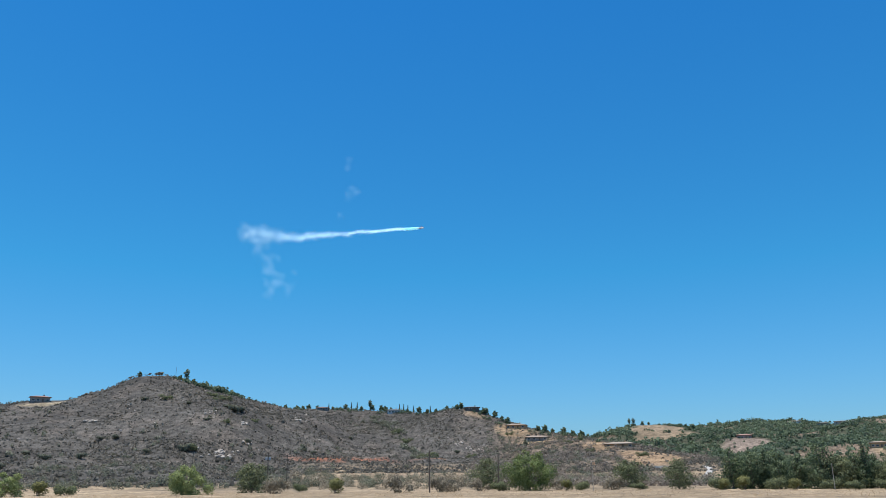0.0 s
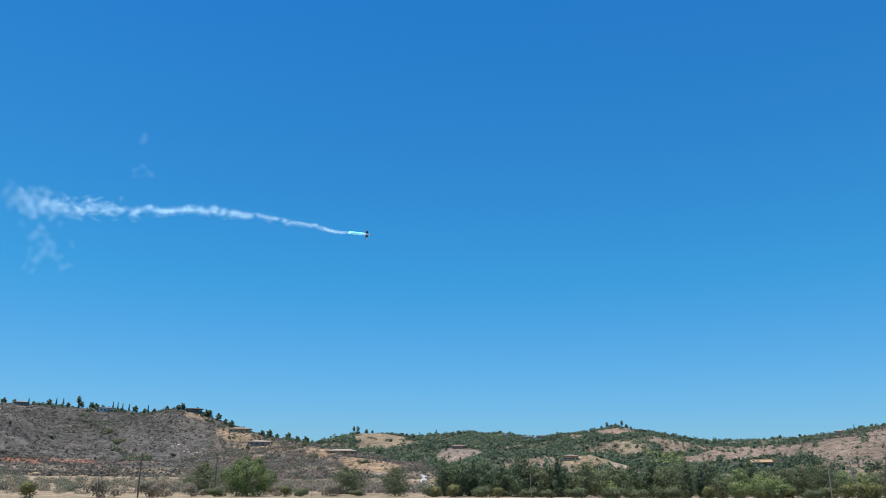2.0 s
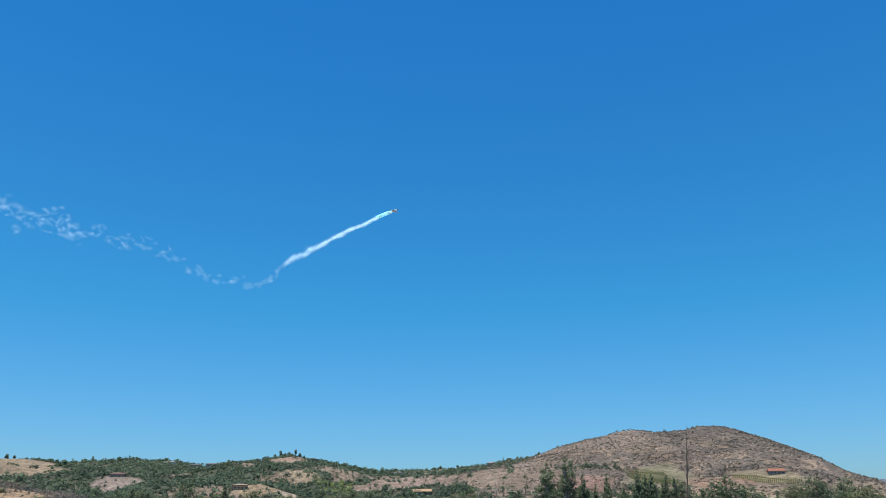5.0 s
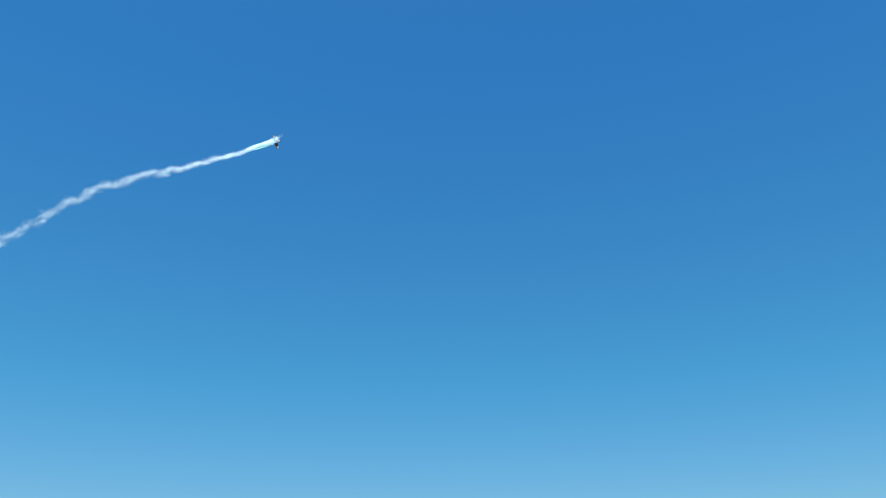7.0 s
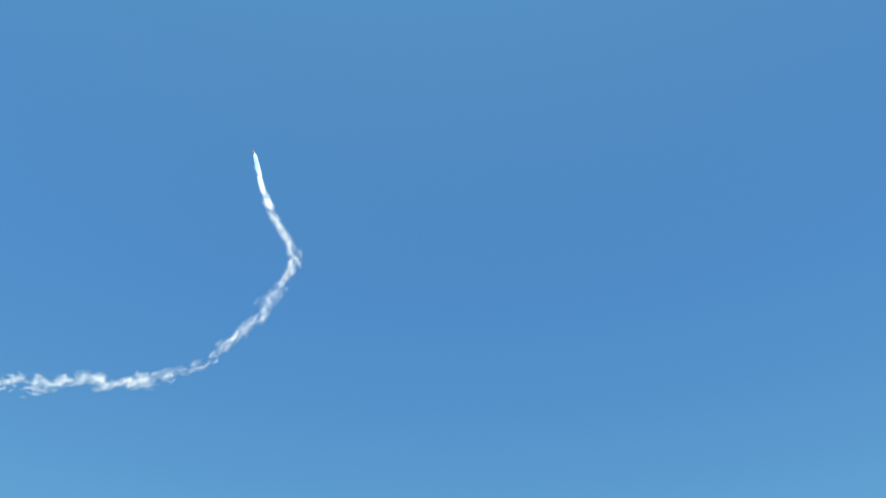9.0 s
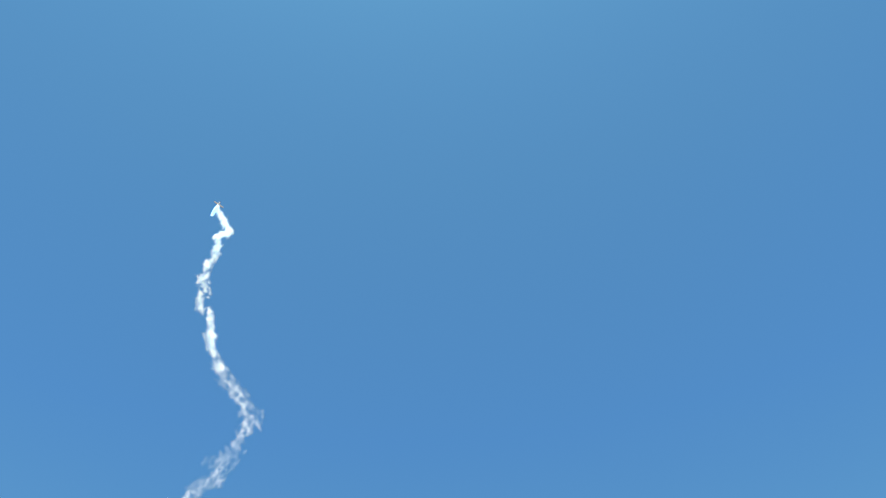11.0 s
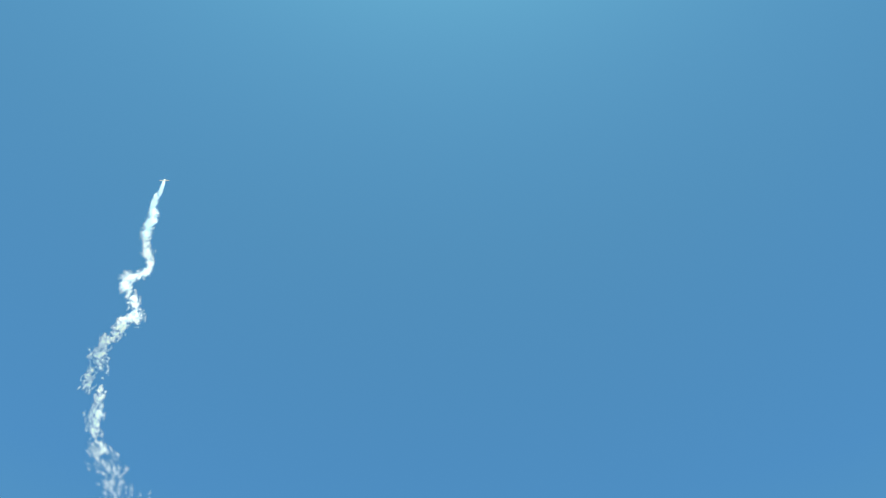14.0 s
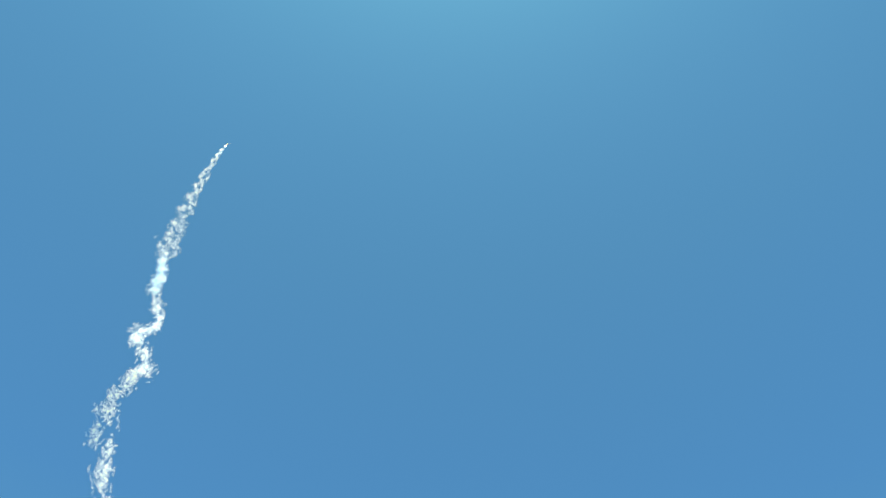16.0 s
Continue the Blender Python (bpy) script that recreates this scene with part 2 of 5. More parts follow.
def box(bm, x0, x1, y0, y1, z0, z1, m=None, bevel=0.0):
    made = bmesh.ops.create_cube(bm, size=1.0)["verts"]
    for v in made:
        v.co = Vector(((x0 + x1) / 2 + v.co.x * (x1 - x0), (y0 + y1) / 2 + v.co.y * (y1 - y0), (z0 + z1) / 2 + v.co.z * (z1 - z0)))
        if m:
            v.co = m @ v.co
    if bevel:
        es = list({e for v in made for e in v.link_edges})
        bmesh.ops.bevel(bm, geom=es, offset=bevel, segments=1, affect="EDGES")


def tube(points, radii, sides=6):
    """Vertices and faces of a tapered, closed tube along points."""
    verts, faces = [], []
    for k, (p, r) in enumerate(zip(points, radii)):
        d = Vector(points[min(k + 1, len(points) - 1)]) - Vector(points[max(k - 1, 0)])
        q = d.to_track_quat("Z", "Y")
        for s in range(sides):
            a = 2 * math.pi * s / sides
            verts.append(Vector(p) + q @ Vector((r * math.cos(a), r * math.sin(a), 0)))
    for k in range(len(points) - 1):
        for s in range(sides):
            a, b = k * sides + s, k * sides + (s + 1) % sides
            faces.append((a, b, b + sides, a + sides))
    faces.append(tuple(range(sides - 1, -1, -1)))
    faces.append(tuple(range((len(points) - 1) * sides, len(points) * sides)))
    return verts, faces


def merge(pieces):
    verts, faces = [], []
    for v, f in pieces:
        n = len(verts)
        verts += list(v)
        faces += [tuple(i + n for i in g) for g in f]
    return verts, faces


def sprays(rng, centres, size, lean=0.0, out=None):
    """A bent leaf spray (two triangles) at each centre, turned at random, or with its face towards the way out of the crown: vertices and triangles."""
    n = len(centres)
    a = rng.normal(size=(n, 3))
    a[:, 2] -= lean
    if out is not None:
        a -= 0.75 * (a * out).sum(1, keepdims=True) * out
    a /= np.linalg.norm(a, axis=1, keepdims=True)
    b = np.cross(a, rng.normal(size=(n, 3)) * (1.0 if out is None else 0.45) + (0.0 if out is None else out))
    b /= np.linalg.norm(b, axis=1, keepdims=True)
    if out is not None:
        b *= np.where((np.cross(b, a) * out).sum(1, keepdims=True) < 0, -1.0, 1.0)
    c = np.cross(a, b)
    s = (size * rng.uniform(0.6, 1.4, n))[:, None]
    v = np.stack([centres - a * s * 0.6, centres + b * s * 0.5, centres + a * s * 0.6 + c * s * 0.2, centres - b * s * 0.5], 1).reshape(-1, 3)
    k = np.arange(n)[:, None] * 4
    return v, np.concatenate([k + [0, 1, 2], k + [0, 2, 3]])


# ---- the ground: one sheet to the horizon ----
def cover_with_haze(x, y, z):
    """Base colour of soil and grass over the plan, with haze painted over the far ridge."""
    d, az = np.hypot(x, y), np.degrees(np.arctan2(x, y))

    def step(v, a, b):
        s = np.clip((v - a) / (b - a), 0, 1)
        return s * s * (3 - 2 * s)

    def mix(c, tone, k):
        return c * (1 - k[:, None]) + np.array(tone) * k[:, None]

    n1, n2 = fbm(x, y, 60, 101, 4), fbm(x, y, 12, 103, 3)
    c = np.tile(np.array((0.33, 0.25, 0.162)), (len(x), 1))
    c = mix(c, (0.23, 0.18, 0.12), step(n1, 0.45, 0.65) * step(d, 170, 220))
    foot = 1 - step(az, -11.5, -9.0)
    scrub = (step(z, 5, 14) * (1 - foot) + step(z, 0.9, 3.0) * foot) * (1 - step(az, 17, 20))
    c = mix(c, (0.092, 0.084, 0.073), scrub)
    c = mix(c, (0.145, 0.122, 0.101), scrub * step(n2, 0.52, 0.7) * 0.6)
    bank = scrub * step(az, 2.5, 5.5)
    c = mix(c, (0.215, 0.158, 0.108), bank * step(n1, 0.46, 0.60) * 0.8)
    red = step(az, -11.5, -9.5) * (1 - step(az, -3, -1.5)) * step(z, 13.0, 13.8) * (1 - step(z, 15.2, 16.2))
    c = mix(c, (0.30, 0.130, 0.078), red * step(n2, 0.30, 0.55))
    shelf = step(az, -7.5, -5.5) * (1 - step(az, 3.5, 5.0)) * step(z, 1.0, 2.0) * (1 - step(z, 9.5, 12.0))
    c = mix(c, (0.27, 0.205, 0.135), shelf * (0.45 + 0.55 * np.clip(np.sin(z * 3.4 + n1 * 5) * 2, 0, 1)))
    green = step(d, 520, 640) * step(az, 9, 12) * (1 - step(az, 44, 47))
    c = mix(c, (0.075, 0.080, 0.052), green)
    c = mix(c, (0.20, 0.152, 0.108), green * step(n1, 0.58, 0.66))
    rocky = step(z, 10, 30) * step(az, 43, 47) * (1 - step(d, 1700, 2000))
    c = mix(c, (0.142, 0.114, 0.091), rocky)
    c = mix(c, (0.200, 0.152, 0.115), rocky * (1 - step(az, 55, 59)) * step(n1, 0.40, 0.55))
    c = mix(c, (0.235, 0.172, 0.120), rocky * step(n2, 0.45, 0.7) * (1 - step(z, 60, 90)))
    for row in PATCHES:
        c = mix(c, row[4], 1 - step(patch_depth(x, y, row), 0.7, 1.0))
    # distance haze put into the colour: land past 2 km turns blue-grey
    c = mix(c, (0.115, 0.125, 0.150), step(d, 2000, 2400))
    return c


# Bare and cut ground: bearing, distance, half-widths in degrees and metres, colour, seed, share of plants that still grow there.
PATCHES = [
    (-26.6, 612, 2.0, 9, (0.25, 0.205, 0.14), 1, 0.05), (14.8, 975, 2.4, 130, (0.25, 0.188, 0.122), 2, 0.06), (20.4, 838, 2.1, 42, (0.205, 0.160, 0.125), 3, 0.1),
    (31.4, 1040, 1.7, 80, (0.27, 0.185, 0.130), 4, 0.06), (34.6, 900, 1.5, 45, (0.22, 0.168, 0.12), 5, 0.3), (29.4, 650, 1.8, 26, (0.24, 0.178, 0.112), 6, 0.30),
    (31.7, 626, 1.2, 10, (0.33, 0.262, 0.185), 7, 0.05), (32.3, 840, 1.3, 70, (0.23, 0.178, 0.118), 8, 0.42), (39.6, 850, 3.6, 130, (0.235, 0.172, 0.130), 9, 0.16),
    (46.6, 750, 3.8, 150, (0.21, 0.158, 0.115), 10, 0.25), (52.3, 676, 2.2, 52, (0.230, 0.145, 0.108), 11, 0.35), (57.0, 690, 2.7, 85, (0.195, 0.172, 0.105), 12, 0.02),
    (60.3, 640, 2.4, 36, (0.235, 0.155, 0.105), 13, 0.1), (63.6, 690, 2.6, 48, (0.22, 0.180, 0.110), 14, 0.03), (14.4, 472, 2.4, 48, (0.285, 0.196, 0.118), 15, 0.07), (10.9, 532, 1.3, 20, (0.28, 0.195, 0.118), 19, 0.15),
    (42.5, 1190, 5.5, 70, (0.20, 0.158, 0.115), 18, 0.35), (5.0, 612, 1.6, 26, (0.275, 0.195, 0.12), 16, 0.25), (6.4, 566, 1.5, 18, (0.265, 0.19, 0.115), 20, 0.3), (2.2, 648, 0.9, 10, (0.26, 0.19, 0.125), 17, 0.2),
    (8.6, 215, 3.4, 14, (0.28, 0.212, 0.14), 21, 0.2), (15.2, 430, 1.0, 7, (0.46, 0.39, 0.29), 23, 0.0), (-1.0, 470, 1.1, 5, (0.31, 0.165, 0.10), 22, 0.1),
]


def patch_depth(x, y, row):
    """0 at the middle of a patch, 1 at its ragged edge."""
    az, d, raz, rd, _, seed, _ = row
    u = np.hypot((np.degrees(np.arctan2(x, y)) - az) / raz, (np.hypot(x, y) - d) / rd)
    return u + (fbm(x, y, 30, seed, 3) - 0.5) * 0.8


def build_ground():
    az = np.concatenate([np.arange(-180, -48, 4.0), np.arange(-48, 92, 0.22), np.arange(92, 180, 4.0)])
    d = np.concatenate([[0.4], np.geomspace(2, 150, 24), np.arange(158, 420, 5.0), np.arange(420, 1320, 7.5), np.geomspace(1330, 4600, 26)])
    A, D = np.meshgrid(np.radians(az), d)
    x, y = (D * np.sin(A)).ravel(), (D * np.cos(A)).ravel()
    z = land(x, y)
    nd, na = len(d), len(az)
    i, j = np.meshgrid(np.arange(nd - 1), np.arange(na), indexing="ij")
    k = (j + 1) % na
    faces = np.stack([i * na + j, i * na + k, (i + 1) * na + k, (i + 1) * na + j], -1).reshape(-1, 4)[:, ::-1]
    ob = solid("ground", np.stack([x, y, z], 1), faces, LAND, smooth=True)
    att = ob.data.color_attributes.new("cover_with_haze", "FLOAT_COLOR", "POINT")
    att.data.foreach_set("color", np.concatenate([cover_with_haze(x, y, z), np.ones((len(x), 1))], 1).astype(np.float32).ravel())
    tagged(ob, "dry tan field rising into brown and green hills", "ground", kind="structure")


# ---- the aeroplane ----
def build_plane():
    body = noisy("white_aircraft_paint", (0.64, 0.70, 0.75), (0.78, 0.84, 0.88), 0.8, 0.3)
    dark = noisy("dark_blue_aircraft_paint", (0.015, 0.018, 0.05), (0.035, 0.04, 0.09), 0.8, 0.3)
    red = noisy("red_aircraft_paint", (0.30, 0.02, 0.02), (0.45, 0.04, 0.03), 0.8, 0.3)
    plane = new("aerobatic_aeroplane")
    plane.empty_display_size = 1.0
    plane.scale = (0.3, 0.3, 0.3)
    tagged(plane, "white, red and dark blue aerobatic model aeroplane in flight", "aeroplane")
    # fuselage along +y, nose ahead, up is +z
    stations = [(3.05, 0.10, 0.10, 0.0), (2.95, 0.36, 0.36, 0.0), (2.3, 0.50, 0.52, 0.0), (1.2, 0.50, 0.58, 0.02), (0.2, 0.46, 0.58, 0.05), (-1.0, 0.38, 0.50, 0.08), (-2.2, 0.24, 0.36, 0.10), (-3.3, 0.10, 0.22, 0.12), (-3.6, 0.03, 0.10, 0.14)]
    sides, verts, faces = 14, [], []
    for yy, rx, rz, cz in stations:
        for s in range(sides):
            a = 2 * math.pi * s / sides
            verts.append((rx * math.cos(a), yy, cz + rz * math.sin(a)))
    for k in range(len(stations) - 1):
        for s in range(sides):
            a, b = k * sides + s, k * sides + (s + 1) % sides
            faces.append((a, a + sides, b + sides, b))
    faces.append(tuple(range(sides)))
    faces.append(tuple(range(len(verts) - 1, len(verts) - sides - 1, -1)))
    solid("fuselage", verts, faces, body, plane, smooth=True)

    def foil(name, root, tip, mat, label=""):
        """A tapered aerofoil between two sections (x, y of leading edge, z, chord, thickness)."""
        pro = [(0, 0), (0.05, 0.4), (0.3, 0.5), (0.7, 0.28), (1, 0.02), (0.7, -0.28), (0.3, -0.5), (0.05, -0.4)]
        vs = []
        for x, yl, z, c, t in (root, tip):
            upright = abs(tip[2] - root[2]) > abs(tip[0] - root[0])
            vs += [((x + w * t) if upright else x, yl - u * c, z if upright else z + w * t) for u, w in pro]
        n = len(pro)
        fs = [(k, (k + 1) % n, n + (k + 1) % n, n + k) for k in range(n)] + [tuple(range(n - 1, -1, -1)), tuple(range(n, 2 * n))]
        if tip[0] > root[0] or upright:
            fs = [g[::-1] for g in fs]
        ob = solid(name, vs, fs, mat, plane, label)
        ob.data.materials.append(dark)
        for f in ob.data.polygons:
            if f.normal.z > 0.3 and name != "wing_tip":
                f.material_index = 1
        return ob
    for s in (-1, 1):
        foil("wing", (s * 0.35, 1.25, -0.12, 1.65, 0.26), (s * 2.5, 1.05, -0.06, 1.25, 0.18), body)
        foil("wing_tip", (s * 2.5, 1.06, -0.06, 1.27, 0.19), (s * 3.85, 0.92, -0.03, 0.95, 0.12), body, "white outer wing panel")
        foil("aileron", (s * 1.0, -0.28, -0.09, 0.34, 0.07), (s * 3.6, -0.03, -0.04, 0.28, 0.05), red, "red aileron")
        foil("tailplane", (s * 0.1, -2.55, 0.14, 0.95, 0.10), (s * 1.55, -2.75, 0.16, 0.62, 0.06), dark)
        bm = bmesh.new()
        bmesh.ops.create_uvsphere(bm, u_segments=10, v_segments=6, radius=1.0, matrix=Matrix.Translation((s * 0.85, 1.35, -0.95)) @ Matrix.Diagonal((0.11, 0.34, 0.19, 1)))
        part("wheel_fairing", bm, red, plane, smooth=True)
        v, f = tube([(s * 0.28, 1.3, -0.4), (s * 0.6, 1.33, -0.72), (s * 0.84, 1.35, -0.92)], [0.06, 0.05, 0.04], 6)
        solid("gear_leg", v, f, body, plane)
    foil("fin", (0.0, -2.5, 0.2, 1.1, 0.10), (0.0, -3.05, 1.25, 0.65, 0.05), red)
    foil("rudder", (0.0, -3.55, 0.0, 0.45, 0.07), (0.0, -3.66, 1.28, 0.35, 0.04), dark)
    bm = bmesh.new()
    bmesh.ops.create_uvsphere(bm, u_segments=12, v_segments=8, radius=1.0, matrix=Matrix.Translation((0, -0.15, 0.50)) @ Matrix.Diagonal((0.33, 1.05, 0.42, 1)))
    part("canopy", bm, GLASS, plane, "tinted bubble canopy", smooth=True)
    bm = bmesh.new()
    bmesh.ops.create_cone(bm, cap_ends=True, segments=12, radius1=0.2, radius2=0.03, depth=0.45, matrix=Matrix.Translation((0, 3.25, 0)) @ pose(0, 0, 0, -90).to_3x3().to_4x4())
    spin = part("spinner", bm, red, plane, smooth=True)
    for k in range(3):
        bm = bmesh.new()
        m = Matrix.Translation((0, 3.15, 0)) @ pose(0, 0, 0, 0, 120 * k, 0)
        box(bm, -0.06, 0.06, -0.03, 0.03, 0.12, 0.98, m @ pose(0, 0, 0, 0, 0, 25), 0.01)
        part("propeller_blade", bm, dark, spin)
    v, f = tube([(0.25, 1.9, -0.5), (0.25, 1.5, -0.62)], [0.06, 0.06], 8)
    solid("exhaust_pipe", v, f, STEEL, plane)
    return plane


# Where it flies: seconds, bearing, height angle, distance, and how far its wings are turned edge-on (degrees).
FLIGHT_A = [(0, -1.76, 18.03, 192.0, 88), (0.5, 2.00, 18.23, 189.6, 84), (1, 5.87, 18.07, 187.5, 66), (1.5, 9.73, 17.89, 185.4, 40), (2, 13.30, 17.84, 183.6, 12), (2.5, 17.47, 17.36, 181.8, 0), (3, 22.39, 16.55, 180.0, -4), (3.5, 26.98, 16.47, 177.0, -30), (4, 30.47, 18.10, 172.5, -60), (4.5, 34.03, 19.82, 166.8, -72), (5, 38.24, 21.51, 160.2, -70), (5.2, 40.57, 22.45, 157.5, -66)]
FLIGHT_B = [(5.7, 46.30, 26.50, 150.6, -50), (6.2, 51.80, 29.00, 144.6, -35), (6.8, 58.20, 31.10, 139.8, -15), (7.3, 62.38, 32.67, 137.4, 5), (7.5, 65.46, 35.29, 137.4, 14), (8, 68.79, 40.63, 139.5, 70), (8.5, 66.19, 43.93, 144.0, 84), (9, 63.82, 46.32, 150.0, 84), (9.5, 62.55, 48.44, 157.5, 95), (10, 62.08, 50.23, 165.0, 106), (10.2, 61.88, 50.82, 167.4, 168)]
FLIGHT_C = [(10.5, 62.95, 50.95, 169.8, 180), (10.9, 61.20, 51.50, 172.2, 172), (11.3, 60.40, 51.90, 175.2, 172), (11.7, 61.40, 52.70, 178.8, 180), (12.05, 60.00, 53.70, 182.4, 186), (12.3, 59.74, 54.40, 184.8, 190), (12.5, 59.50, 54.41, 186.6, 192), (13, 59.12, 54.38, 192.0, 194), (13.5, 58.57, 54.52, 198.0, 198), (14, 58.20, 55.20, 205.5, 202), (14.5, 57.93, 56.38, 213.6, 206), (15, 57.86, 57.93, 222.6, 210), (15.5, 58.05, 59.47, 232.5, 222), (16, 58.46, 60.22, 243.0, 240)]
EARLIER = [(-6.2, -19.7, 18.3, 180), (-5.5, -19.2, 20.2, 180), (-4.2, -20.0, 12.0, 192), (-3.6, -19.8, 13.0, 192), (-3.0, -19.6, 15.2, 192), (-2.6, -19.1, 16.3, 193), (-2.2, -17.1, 16.3, 194), (-1.6, -13.6, 16.5, 194), (-1.0, -9.8, 17.1, 194), (-0.5, -5.5, 17.6, 193)]
FLIGHT = FLIGHT_A + FLIGHT_B + FLIGHT_C


def flown(t):
    """The place of the aeroplane's tail at t seconds (before the start: where its smoke was laid)."""
    rows = EARLIER + [r[:4] for r in FLIGHT]
    k = max(1, min(len(rows) - 1, next((i for i, r in enumerate(rows) if r[0] >= t), len(rows) - 1)))
    p = [Vector(bearing(*rows[max(0, min(len(rows) - 1, i))][1:4])) for i in (k - 2, k - 1, k, k + 1)]
    tt = [rows[max(0, min(len(rows) - 1, i))][0] for i in (k - 2, k - 1, k, k + 1)]
    h = tt[2] - tt[1]
    u = (t - tt[1]) / h
    m1 = (p[2] - p[0]) / max(tt[2] - tt[0], 0.01) * h
    m2 = (p[3] - p[1]) / max(tt[3] - tt[1], 0.01) * h
    return (2 * u**3 - 3 * u**2 + 1) * p[1] + (u**3 - 2 * u**2 + u) * m1 + (3 * u**2 - 2 * u**3) * p[2] + (u**3 - u**2) * m2


def heading(t):
    d = flown(t + 0.12) - flown(t - 0.12)
    # it hangs on its propeller during the slow climb, and points higher than it moves
    hang = min(1.0, max(0.0, (t - 10.1) / 0.5)) * min(1.0, max(0.0, (13.8 - t) / 0.4))
    return (d.normalized() * (1 - 0.5 * hang) + Vector((0.1, -0.45, 0.8)) * hang).normalized()


def plane_pose(t, edge):
    p, f = flown(t), heading(t)
    sight = (p - Vector(EYE)).normalized()
    across = f.cross(sight).normalized()
    other = across.cross(f).normalized()
    wing = math.cos(radians(edge)) * across + math.sin(radians(edge)) * other
    up = wing.cross(f).normalized()
    m = Matrix((wing, f, up)).transposed().to_4x4()
    m.translation = p + f * 0.1
    return m


# ---- smoke ----
WIND = Vector((6.0, 3.5, 2.0))


# Eddies that push the smoke aside: time of shedding, metres to the right and metres up once they have spent themselves.
EDDIES = [(-7, 0, 0), (-0.6, 0, 0.4), (0, 0, 1.7), (0.5, 0, 0.6), (0.9, 0, 1.2), (1.35, 0, 2.0), (1.8, 0, 0.2), (2.6, 0, 0.5), (3.2, 0, -2.0), (3.6, 0.3, -0.6), (4.05, 0, 1.2), (4.4, 0, 0),
          (5.2, 0, 0), (5.75, 0, 1.2), (6.1, 0, 0.2), (6.4, 0, -1.6), (6.75, 0.2, -1.9), (7.1, 0.3, -0.4), (7.4, 0.5, -0.8), (7.75, 1.4, -2.4), (8.0, 1.6, -1.4), (8.25, 1.4, -1.2), (8.5, 0.4, -1.0), (8.75, -1.7, 0),
          (9.0, 0.9, -1.3), (9.25, -1.5, -0.3), (9.5, -2.5, 0.2), (9.75, -1.0, 1.0), (10.0, 0.6, 0.4), (10.35, 1.4, -1.2), (10.6, 0, 0.2), (11.2, -0.7, 0), (11.7, 0.9, -0.4), (12.05, -0.4, 0), (12.5, -0.2, -0.3), (13.0, 0.5, -0.4), (13.5, 0, 0), (17, 0, 0)]


def eddy(te):
    """The push on smoke shed at te, across the line of sight."""
    sight = (flown(te) - Vector(EYE)).normalized()
    right = sight.cross(Vector((0, 0, 1))).normalized()
    lift = right.cross(sight)
    when = [r[0] for r in EDDIES]
    return right * float(np.interp(te, when, [r[1] for r in EDDIES])) + lift * float(np.interp(te, when, [r[2] for r in EDDIES]))


